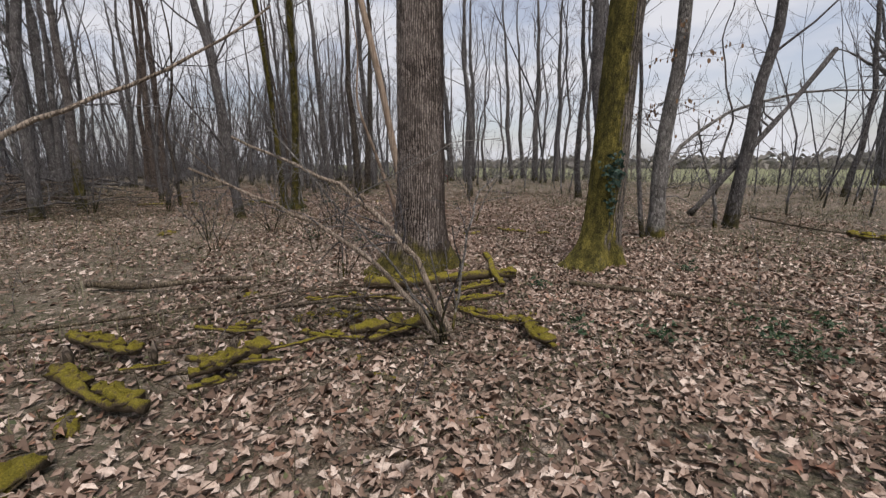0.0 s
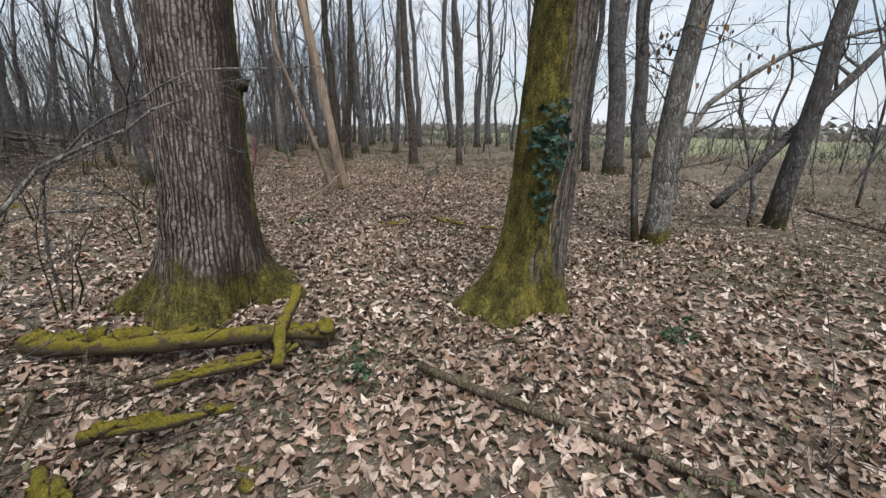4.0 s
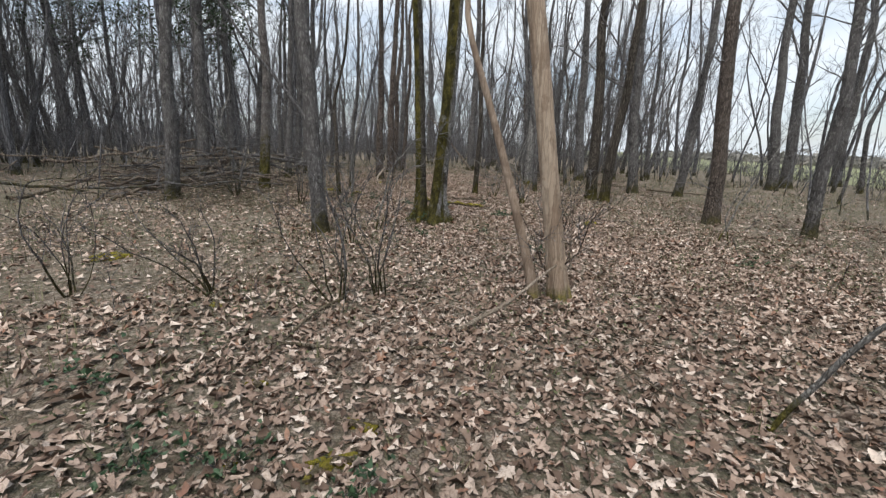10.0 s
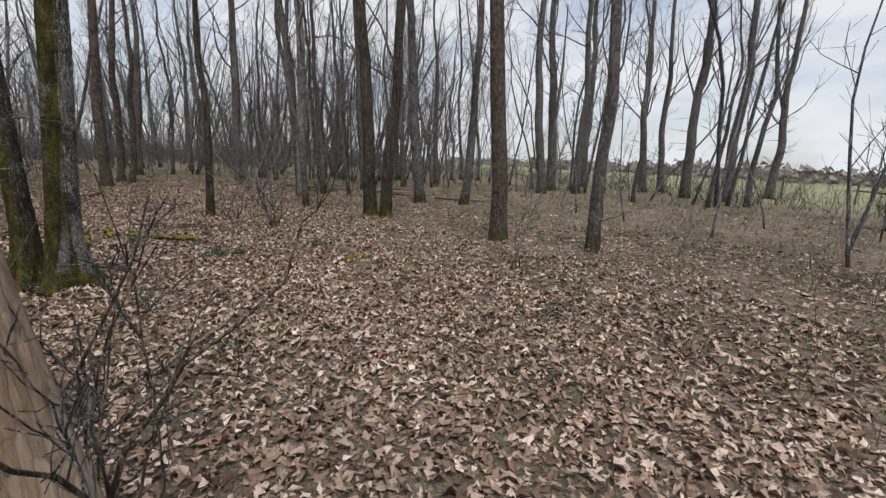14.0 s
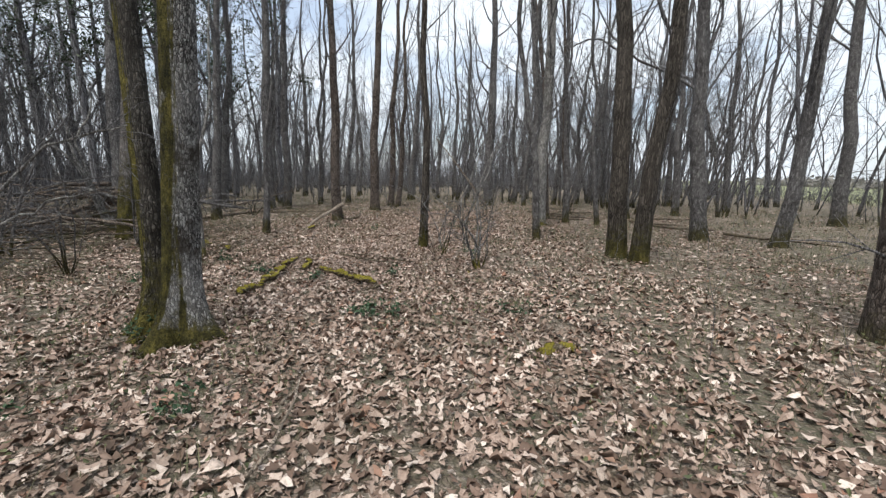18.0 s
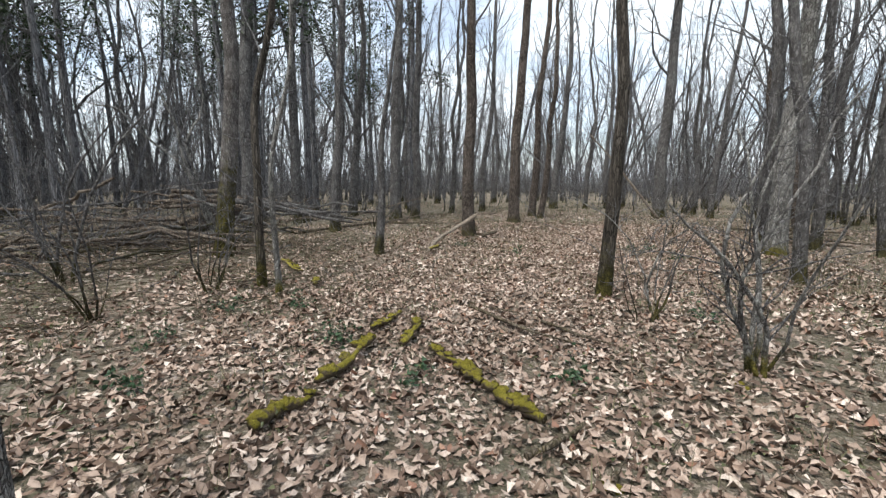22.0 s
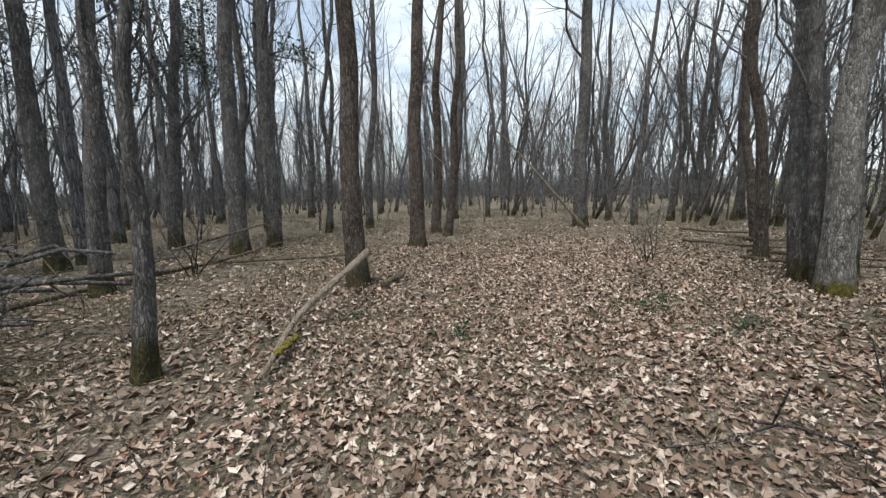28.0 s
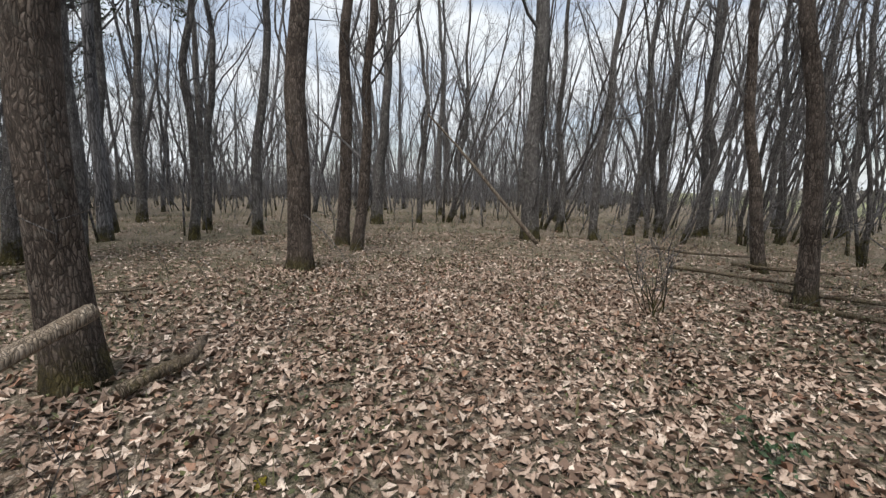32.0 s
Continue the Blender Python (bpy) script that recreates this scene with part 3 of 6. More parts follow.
OVAL_LEAF = leaf_outline([(0.52, 0), (0.26, 0.2), (-0.16, 0.3), (-0.5, 0)], 0.36)


def leaf_field(g, shape, xy, size, tilt, lift, low=0.0):
    """Many loose leaves of one shape, lying at xy on the floor."""
    tv, tf = shape
    n = len(xy)
    yaw, a, b = g.uniform(0, 6.2832, n), g.normal(0, tilt, n), g.normal(0, tilt, n)
    s = g.uniform(size[0], size[1], n)[:, None]
    flip = g.choice([-1.0, 1.0], n)[:, None]
    crumple = s[:, :, None] * g.normal(0, 0.05, (n, len(tv), 3))
    x, y, z = tv[:, 0] * s, tv[:, 1] * s * g.uniform(0.75, 1.15, n)[:, None], tv[:, 2] * s * flip * g.uniform(0.3, 2.8, n)[:, None]
    x, y, z = x + crumple[:, :, 0], y + crumple[:, :, 1], z + crumple[:, :, 2]
    y, z = y * np.cos(a)[:, None] - z * np.sin(a)[:, None], y * np.sin(a)[:, None] + z * np.cos(a)[:, None]
    x, z = x * np.cos(b)[:, None] - z * np.sin(b)[:, None], x * np.sin(b)[:, None] + z * np.cos(b)[:, None]
    c, d = np.cos(yaw)[:, None], np.sin(yaw)[:, None]
    base = ground_z(xy[:, 0], xy[:, 1]) + low + g.uniform(0.006, lift, n)
    verts = np.stack([xy[:, :1] + x * c - y * d, xy[:, 1:] + x * d + y * c, base[:, None] + np.maximum(z, -0.008)], -1)
    faces = tf[None] + (np.arange(n) * len(tv))[:, None, None]
    return verts.reshape(-1, 3), faces.reshape(-1, tf.shape[1])


def scatter(g, near, far, per_square, box=(-34, 20, -6, 42)):
    """Points at a distance from the line walked between near and far."""
    x0, x1, y0, y1 = box
    n = int((x1 - x0) * (y1 - y0) * per_square)
    p = np.column_stack([g.uniform(x0, x1, n), g.uniform(y0, y1, n)])
    d = off_track(p[:, 0], p[:, 1])
    return p[(d >= near) & (d < far)]


def clumped(g, p, keep=0.35):
    """Thin the points in patches, so that cover is uneven."""
    w = 0.5 + 0.5 * np.sin(1.3 * p[:, 0] + 2.0 * np.sin(0.7 * p[:, 1])) * np.sin(1.1 * p[:, 1] + 1.5 * np.sin(0.9 * p[:, 0]))
    return p[g.uniform(0, 1, len(p)) < keep + (1 - keep) * w]


def lay_leaves():
    g = rnd(7)
    sets = []
    for shape, dens, reach, size in ((OAK_LEAF, 55, 2.0, (0.05, 0.11)), (MAPLE_LEAF, 52, 2.0, (0.05, 0.12)), (BEECH_LEAF, 60, 2.3, (0.04, 0.09)), (OVAL_LEAF, 150, 2.5, (0.04, 0.10)), (SIMPLE_LEAF, 280, 2.6, (0.03, 0.085))):
        sets.append(leaf_field(g, shape, clumped(g, scatter(g, 0, reach, dens), 0.9), size, 0.36, 0.04))
    sets.append(leaf_field(g, SIMPLE_LEAF, scatter(g, 0, 2.0, 90), (0.02, 0.045), 0.45, 0.03))
    sets.append(leaf_field(g, SIMPLE_LEAF, clumped(g, scatter(g, 2.3, 4.7, 270), 0.8), (0.05, 0.115), 0.28, 0.04))
    sets.append(leaf_field(g, FOLDED_LEAF, clumped(g, scatter(g, 4.7, 9.0, 170), 0.45), (0.05, 0.11), 0.34, 0.05))
    sets.append(leaf_field(g, FOLDED_LEAF, clumped(g, scatter(g, 9.0, 18, 22), 0.3), (0.07, 0.13), 0.45, 0.06))
    v, f = joined(*sets)
    tagged(new("leaf_litter", mesh("leaf_litter", v, f, LEAF)), "Thick brown and tan dry fallen leaves over the floor", "leaves", kind="stuff")
    single = [mesh("leaf", s[0] * 0.10, s[1], LEAF) for s in (OAK_LEAF, MAPLE_LEAF, BEECH_LEAF)]
    for p in scatter(g, 0.0, 1.5, 3.0)[:300]:
        ob = part("leaf", single[int(g.integers(3))], ground)
        ob.matrix_basis = pose(p[0], p[1], gz(p[0], p[1]) + 0.04, g.normal(0, 18), g.normal(0, 18), g.uniform(0, 360))


lay_leaves()


def twig_litter(seed, box=None, dense=0, long=(0.1, 0.55), label="Short dry brown twigs strewn over fallen leaves"):
    """Dry twigs strewn over the leaves."""
    g = rnd(seed)
    p = clumped(g, scatter(g, 0, 9, dense, box) if box else np.concatenate([scatter(g, 0, 3, 9), scatter(g, 3, 9, 5)]), 0.3)
    n = len(p)
    a = g.uniform(0, 6.28, n)
    way = np.column_stack([np.cos(a), np.sin(a), g.normal(0, 0.12, n)])
    start = np.column_stack([p, ground_z(p[:, 0], p[:, 1]) + g.uniform(0.02, 0.06, n)])
    pts, rad = grow(g, start, way, g.uniform(*long, n), g.uniform(0.002, 0.006, n) * (1.4 if box else 1.0), 5 if box else 4, 0.0, 0.15, 0.5)
    pts[:, :, 2] = np.maximum(pts[:, :, 2], ground_z(pts[:, :, 0], pts[:, :, 1]) + 0.012)
    ob = new("twig_litter", mesh("twig_litter", *tubes(pts, rad, 3), WOOD_DEAD))
    tagged(ob, label, "twigs", kind="stuff")


twig_litter(9)
twig_litter(10, (-14.0, -8.2, 11.5, 17.2), 26, (0.4, 1.6), "Long pale twigs strewn round the brushwood heap")
twig_litter(11, (-1.6, 2.6, 3.4, 6.6), 16, (0.3, 1.3), "Thin dry branches strewn before the oak")
twig_litter(12, (-20, 11, -1, 31), 1.2, (0.5, 1.5), "Long thin twigs lying here and there on leaves")

# ---- the great trees beside the way ----


def great_trunk(seed, height, lean, radius, flare, ridge, count, rows=110, sides=96, bend=0.03, toes=()):
    """A thick bole with furrowed bark and spreading root toes in relief."""
    g = rnd(seed)
    t = np.linspace(0, 1, rows)
    z = -0.06 + (height + 0.06) * t ** 1.7
    a = np.arange(sides) * 2 * np.pi / sides
    zz, aa = np.meshgrid(z, a, indexing="ij")
    ph = g.uniform(0, 6.28, 8)
    warp = 0.35 * np.sin(2.3 * zz + ph[0] + 2 * np.sin(aa)) + 0.22 * np.sin(6.1 * zz + ph[1] + 3 * aa) + 0.12 * np.sin(13 * zz + ph[2] - 5 * aa)
    furrow = np.abs(np.sin(0.5 * count * aa + 1.8 * warp * 2.2 + ph[3]))
    breaks = np.abs(np.sin(9.5 * zz + 2.5 * np.sin(count * 0.27 * aa + ph[4]) + 4 * np.sin(3 * aa + ph[5])))
    relief = ridge * (np.minimum(furrow * 1.8, 1.0) * np.minimum(0.45 + breaks * 1.6, 1.0) - 0.6) + 0.3 * ridge * g.normal(size=zz.shape)
    lobes = 0.45 + 0.3 * np.sin(4 * aa + ph[6]) + 0.25 * np.sin(7 * aa + ph[7])
    low = np.clip(zz, 0, None)
    spread = flare * lobes * np.exp(-low / 0.26) + 0.10 * np.exp(-low / 0.8)
    for way, reach, width in toes:
        off = np.angle(np.exp(1j * (aa - radians(way))))
        spread = spread + reach / radius * np.exp(-(off / width) ** 2) * np.exp(-low / 0.24)
    r = radius * (1.0 - 0.35 * low / height) * (1 + spread) + relief
    cx = lean[0] * zz + bend * np.sin(0.8 * zz + ph[0])
    cy = lean[1] * zz + bend * np.sin(0.7 * zz + ph[1])
    verts = np.stack([cx + r * np.cos(aa), cy + r * np.sin(aa), zz], -1).reshape(-1, 3)
    i = np.arange(rows - 1)[:, None] * sides + np.arange(sides)[None]
    j = np.arange(rows - 1)[:, None] * sides + (np.arange(sides)[None] + 1) % sides
    faces = np.stack([i, j, j + sides, i + sides], -1).reshape(-1, 4)
    line = np.stack([lean[0] * z + bend * np.sin(0.8 * z + ph[0]), lean[1] * z + bend * np.sin(0.7 * z + ph[1]), z], 1)
    return verts, faces, line[::8]


def great_tree(x, y, seed, height, lean, radius, flare, ridge, count, material, label, toes=(), boughs=16, bend=0.03):
    ob = thing("tree", x, y, gz(x, y), label, "tree", "trees of the wood")
    v, f, line = great_trunk(seed, height, lean, radius, flare, ridge, count, toes=toes, bend=bend)
    part("trunk", mesh("trunk", v, f, material, sides=96), ob)
    v, f = crown_shape(rnd(seed), line, radius, height * 0.5, boughs)
    part("crown", mesh("crown", v, f, BARK_TWIG), ob)
    return ob


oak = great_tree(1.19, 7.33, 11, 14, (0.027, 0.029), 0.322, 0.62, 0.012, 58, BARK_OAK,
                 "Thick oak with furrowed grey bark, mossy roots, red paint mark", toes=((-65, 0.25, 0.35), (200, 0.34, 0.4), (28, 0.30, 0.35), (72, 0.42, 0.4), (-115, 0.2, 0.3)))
leaner = great_tree(3.76, 7.86, 12, 13, (0.077, 0.041), 0.246, 0.45, 0.011, 40, BARK_MOSSY,
                    "Leaning tree covered in green moss with an ivy patch", toes=((195, 0.36, 0.45), (250, 0.25, 0.4), (-50, 0.12, 0.4)))
two_tone = great_tree(-4.64, 15.47, 13, 14, (0.03, 0.04), 0.148, 0.8, 0.006, 44, BARK_WHITE,
                      "Twin-stemmed oak with pale lichen bark, dark moss, mossy foot", toes=((-60, 0.26, 0.4), (40, 0.28, 0.4), (5, 0.12, 0.3)))
_v, _f, _line = great_trunk(15, 13, (-0.06, -0.035), 0.105, 0.5, 0.006, 34, toes=((-60, 0.22, 0.4), (-120, 0.28, 0.4), (170, 0.15, 0.4)))
_o = part("second_stem", mesh("second_stem", _v, _f, BARK_TWIN, sides=96), two_tone, "dark moss-covered second stem")
_o.location = (-0.27, -0.13, 0)
hornbeam = great_tree(-0.20, 13.15, 14, 11, (-0.178, -0.06), 0.094, 0.5, 0.005, 18, BARK_PALE,
                      "Leaning pale barkless dead tree with mossy foot", boughs=6, bend=0.05)


def ivy_patch(parent, x, y, z, way, wide, tall, count, seed):
    """Ivy leaves held flat against a bole, on the side it faces."""
    g = rnd(seed)
    tv, tf = leaf_outline([(0.5, 0), (0.1, 0.2), (0.05, 0.42), (-0.2, 0.3), (-0.4, 0.32), (-0.35, 0)], 0.2)
    ca, sa = math.cos(radians(way)), math.sin(radians(way))
    verts = []
    for k in range(count):
        s, u, h = g.uniform(0.045, 0.08), g.normal(0, wide * 0.45), g.normal(0, tall * 0.42)
        turn = g.uniform(-1.2, 1.2) - 1.57
        p = np.column_stack([tv[:, 0] * np.cos(turn) - tv[:, 1] * np.sin(turn), tv[:, 0] * np.sin(turn) + tv[:, 1] * np.cos(turn), tv[:, 2]]) * s
        t = g.normal(0, 0.5)
        across, up, out = p[:, 0] + u, p[:, 1] * math.cos(t) + h, p[:, 2] + p[:, 1] * math.sin(t) + g.uniform(0.015, 0.045) - 2.6 * u * u
        verts.append(np.column_stack([x + ca * out - sa * across + 0.077 * up, y + sa * out + ca * across + 0.041 * up, z + up]))
    faces = np.concatenate([tf + k * len(tv) for k in range(count)])
    part("ivy", mesh("ivy", np.concatenate(verts), faces, IVY, False), parent, "dark green ivy leaves on the bark")


ivy_patch(leaner, 0.13, -0.20, 1.34, -76, 0.16, 0.32, 100, 3)
ivy_patch(leaner, 0.10, -0.21, 0.95, -76, 0.1, 0.28, 26, 4)


def ivy_stem(parent, way, seed, top):
    """A pale creeping stem held to the bark of the leaning tree."""
    g = rnd(seed)
    z = np.linspace(0.05, top, 14)
    a = np.radians(way) + 0.10 * np.sin(5 * z + seed) + g.normal(0, 0.03, 14)
    r = 0.246 * (1 - 0.027 * z) * (1 + 0.2 * np.exp(-z / 0.26) + 0.10 * np.exp(-z / 0.8)) + 0.012
    p = np.column_stack([0.077 * z + r * np.cos(a), 0.041 * z + r * np.sin(a), z])
    part("ivy_stem", mesh("ivy_stem", *tubes(p[None], np.full((1, 14), 0.008), 5), WOOD_PALE), parent, "pale creeping ivy stem")


ivy_stem(leaner, -58, 1, 1.5)
ivy_stem(leaner, -48, 2, 1.2)


def paint_mark(parent, way, radius, z):
    g = rnd(5)
    u = np.linspace(0, 1, 15)
    mid = np.column_stack([np.where(u < 0.55, -0.05 + 0.06 * u, -0.017 + 0.30 * (u - 0.55)), np.where(u < 0.55, -0.13 + 0.36 * u, 0.068 + 0.05 * (u - 0.55))])
    wide = 0.021 * np.sin(3.1 * np.clip(u + 0.08, 0, 1)) * g.uniform(0.6, 1.3, 15) + 0.006
    pts = np.concatenate([mid + np.column_stack([wide, -wide * 0.4]), mid - np.column_stack([wide, -wide * 0.4])])
    ang = radians(way) + pts[:, 0] / radius
    verts = np.column_stack([(radius + 0.016) * np.cos(ang), (radius + 0.016) * np.sin(ang), z + pts[:, 1]])
    faces = np.array([(k, k + 1, k + 16, k + 15) for k in range(14)])
    part("paint_mark", mesh("paint_mark", verts + [0.05, 0.055, 0], faces, RED_PAINT), parent, "red painted forestry mark")


paint_mark(oak, 20, 0.368, 1.24)

# ---- the trees of the wood, one by one ----
tree(5.46, 10.36, 0.16, 0.03, 0.03, material=BARK_LICHEN_AND_LIT, label="Knobbly grey tree with lichen and hanging dry leaves", low=14)
tree(7.50, 11.70, 0.15, 0.08, -0.02, low=6)
tree(6.35, 18.70, 0.31, -0.08, 0.02)
tree(-0.85, 21.20, 0.19, -0.06, -0.01, low=6, material=BARK_UMBER)
tree(1.05, 20.90, 0.12, -0.03, 0.00, low=10)
tree(-5.20, 13.02, 0.15, -0.09, -0.05, low=6)
tree(-10.52, 11.73, 0.18, 0.02, 0.10, low=6)
tree(-18.32, 14.48, 0.26, 0.02, 0.08)
tree(5.68, 20.03, 0.14, -0.03, 0.01, low=6)
tree(9.34, 28.24, 0.42, -0.13, 0.06)
tree(5.57, 39.96, 0.30, -0.01, 0.00)
tree(7.07, 37.99, 0.27, -0.00, 0.00)
tree(10.50, 43.03, 0.25, 0.00, -0.00)
tree(3.60, 42.82, 0.25, -0.09, 0.01)
tree(4.76, 43.90, 0.23, -0.08, 0.01, low=6)
tree(-1.67, 37.94, 0.30, -0.08, -0.01)
tree(-0.17, 45.38, 0.30, -0.03, -0.00)
tree(-1.91, 35.69, 0.26, -0.10, -0.01)
tree(-0.19, 37.03, 0.23, -0.02, -0.00, low=6)
tree(-4.82, 22.72, 0.19, -0.02, -0.03, low=6, material=BARK_DARK)
tree(-4.36, 22.74, 0.17, 0.06, 0.03, low=6, material=BARK_DARK)
tree(-5.18, 26.95, 0.21, -0.08, -0.03, low=6)
tree(-3.56, 27.16, 0.17, 0.08, 0.02, low=6)
tree(-4.07, 34.54, 0.23, -0.06, -0.01, low=6)
tree(-9.53, 27.03, 0.11, -0.03, -0.02, low=10)
tree(-7.66, 20.04, 0.086, 0.00, 0.00, low=14, bend=0.03, material=BARK_DARK)
tree(-7.55, 23.45, 0.09, -0.07, -0.07, low=10)
tree(-12.44, 14.82, 0.18, -0.04, 0.08, low=6, material=BARK_FOOT, label="Medium grey tree with a dark mossy lower trunk")
tree(-15.80, 17.15, 0.16, -0.01, 0.07, low=6)
tree(-8.60, 27.50, 0.08, -0.08, -0.05, low=10)
tree(-9.40, 30.23, 0.26, -0.06, -0.03)
tree(-13.91, 20.58, 0.18, 0.03, -0.03, low=6, material=BARK_UMBER)
tree(-17.12, 23.54, 0.21, 0.02, 0.03, low=6, material=BARK_UMBER)
tree(-19.44, 25.58, 0.17, 0.03, 0.05, low=6, material=BARK_UMBER)
tree(-18.58, 25.49, 0.14, 0.05, 0.07, low=6, material=BARK_UMBER)
tree(-9.86, 26.08, 0.16, -0.09, -0.02, low=6)
tree(-9.55, 25.80, 0.11, -0.07, -0.01, low=10)
tree(-11.98, 30.31, 0.11, -0.12, -0.04, low=10, material=BARK_UMBER)
tree(-10.94, 27.64, 0.11, -0.10, -0.03, low=10, material=BARK_UMBER)
tree(-17.47, 30.50, 0.27, -0.00, -0.00)
tree(-19.22, 16.10, 0.20, -0.00, 0.01, low=6)
tree(-22.02, 18.25, 0.21, 0.00, 0.09, low=6)
tree(-18.77, 19.52, 0.23, 0.00, 0.02, low=6)
tree(-20.23, 20.61, 0.20, 0.01, 0.04, low=6)
tree(-31.30, 24.89, 0.19, 0.01, 0.03, low=6)
tree(-25.12, 23.85, 0.14, 0.02, 0.05, low=6)
tree(-22.70, 24.63, 0.16, 0.02, 0.06, low=6)
tree(-22.55, 22.98, 0.13, 0.01, 0.07, low=10)
tree(-29.16, 22.56, 0.19, 0.01, 0.06, low=6)
tree(-24.27, 29.67, 0.24, 0.04, 0.06, low=6)
tree(-16.38, 32.05, 0.13, 0.05, 0.03, low=10)
tree(-16.47, 34.60, 0.14, 0.07, 0.03, low=6)
tree(-15.06, 36.66, 0.14, 0.03, 0.01, low=6)
tree(-13.59, 40.56, 0.15, -0.05, -0.01, low=6)
tree(-12.28, 39.26, 0.17, -0.04, -0.00, low=6)
tree(-11.92, 41.31, 0.16, 0.03, 0.00, low=6)
tree(-16.30, 36.47, 0.12, 0.04, 0.01, low=10)
tree(-27.52, 35.75, 0.18, -0.01, -0.01, low=6)
tree(-20.57, 19.78, 0.15, -0.00, 0.07, low=6)
tree(-25.36, 21.45, 0.16, 0.00, 0.01, low=6)
tree(-9.32, 34.06, 0.16, -0.03, -0.00, low=6)
tree(-8.87, 38.03, 0.18, -0.06, -0.00, low=6)
tree(-15.09, 37.37, 0.16, -0.05, -0.02, low=6)
tree(-18.33, 33.27, 0.12, 0.00, 0.00, low=10)
tree(-41.70, 49.10, 0.41, -0.04, -0.05)
tree(-9.31, 25.49, 0.20, 0.0, 0.0, material=BARK_LICHEN_AND_LIT, label="Thick tree with lichen-spotted grey bark in a clump of three")
tree(-9.36, 15.82, 0.058, -0.01, 0.05, material=BARK_DARK, label="Slender tree with dark mossy bark beside a dead pole", low=12)
tree(-8.96, 16.06, 0.038, -0.01, 0.06, height=6, material=BARK_LICHEN_AND_LIT, label="Thin grey dead pole standing in leaf litter", boughs=4)
tree(-11.85, 17.80, 0.09, 0.01, 0.12, height=5, material=BARK, label="Thin pole with lichen-spotted bark and dark foot", boughs=8, low=10)
tree(5.22, 10.35, 0.045, -0.12, 0.03, low=12)
tree(24.5, 29.0, 0.66, -0.05, 0.05)
tree(27.4, 30.8, 0.55, -0.06, 0.06)
tree(-0.42, 12.98, 0.055, -0.30, -0.02, height=5.5, material=BARK_BROWN, label="Thin leaning brown stem beside the pale dead tree", boughs=5)

# ---- more trees further in, and the woods behind them ----
PLACED = [tuple(o.location[:2]) for o in scene.objects if o.name.startswith("tree")]


def in_wood(x, y):
    return x + y < 41 + 2.0 * math.sin(0.3 * x)


def spread_trees(seed, count, near, far, gap):
    g = rnd(seed)
    spots = []
    tries = 0
    while len(spots) < count and tries < 20000:
        tries += 1
        x, y = g.uniform(-48, 22), g.uniform(-22, 60)
        if not in_wood(x, y):
            continue
        d = float(off_track(x, y)[0])
        if d < near or d > far or any((x - a) ** 2 + (y - b) ** 2 < gap * gap for a, b in PLACED + spots):
            continue
        spots.append((x, y))
    return spots


_g = rnd(21)
for _x, _y in spread_trees(22, 70, 13, 24, 1.8):
    tree(_x, _y, float(_g.choice([0.045, 0.055, 0.07, 0.09, 0.13])), _g.normal(0, 0.03), _g.normal(0, 0.03), rich=0.8)
PLACED = [tuple(o.location[:2]) for o in scene.objects if o.name.startswith("tree")]


def far_woods(name, seed, count, near, far, detail, x_range, y_range, label):
    """A stand of many slender bare trees: boles and branches."""
    g = rnd(seed)
    p = np.column_stack([g.uniform(*x_range, count * 6), g.uniform(*y_range, count * 6)])
    d = off_track(p[:, 0], p[:, 1])
    ok = (d > near) & (d < far) & (p.sum(1) < 40 + 2 * np.sin(0.3 * p[:, 0])) & (p[:, 1] > 0.55 * p[:, 0] + (3 if near > 15 else -2))
    p = p[ok][:count]
    n = len(p)
    r = g.choice([0.025, 0.03, 0.04, 0.05, 0.06, 0.08, 0.12], n)
    h = np.minimum(19, 9 + 60 * r) * g.uniform(0.85, 1.15, n)
    start = np.column_stack([p, ground_z(p[:, 0], p[:, 1]) * 0 - 0.1])
    way = np.column_stack([g.normal(0, 0.11, n), g.normal(0, 0.11, n), np.ones(n)])
    line, _ = grow(g, start, way, h, r, 9, 0.25, 0.11)
    rad = r[:, None] * np.array([1.35, 1.0, 0.92, 0.84, 0.75, 0.62, 0.48, 0.32, 0.12])[None]
    l1 = sprout(g, line, rad, detail[0], 0.14, 0.97, (0.3, 0.85), 0.24, 5 if detail[2] else 4, 0.8, 0.16, 0.45)
    l2 = sprout(g, *l1, detail[1], 0.15, 1.0, (0.3, 0.9), 0.5, 3 if detail[2] else 2, 0.4, 0.2, 0.6)
    sets = [tubes(l1[0], np.maximum(l1[1], 0.008), 3), tubes(l2[0], np.maximum(l2[1], 0.006), 3)]
    if detail[2]:
        l3 = sprout(g, *l2, detail[2], 0.2, 1.0, (0.3, 0.9), 0.6, 2, 0.3, 0.2, 0.6)
        sets.append(tubes(l3[0], np.maximum(l3[1], 0.006 if detail[2] > 1 else 0.011), 3))
    ob = tagged(new(name), label, "woods", kind="stuff")
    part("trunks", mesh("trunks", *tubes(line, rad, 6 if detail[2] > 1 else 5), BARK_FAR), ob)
    part("branches", mesh("branches", *joined(*sets), BARK_TWIG), ob)


far_woods("woods_mid", 31, 350, 18, 38, (9, 4, 2), (-55, 28), (-20, 62), "Dense stand of slender bare grey trees behind the clearing")
far_woods("woods_near_pines", 33, 80, 15, 40, (8, 4, 1), (-50, -14), (-14, 17), "Dense stand of grey trunks among the pines")
far_woods("woods_far", 32, 700, 36, 90, (6, 3, 1), (-100, 10), (-30, 110), "Distant bare grey woods")


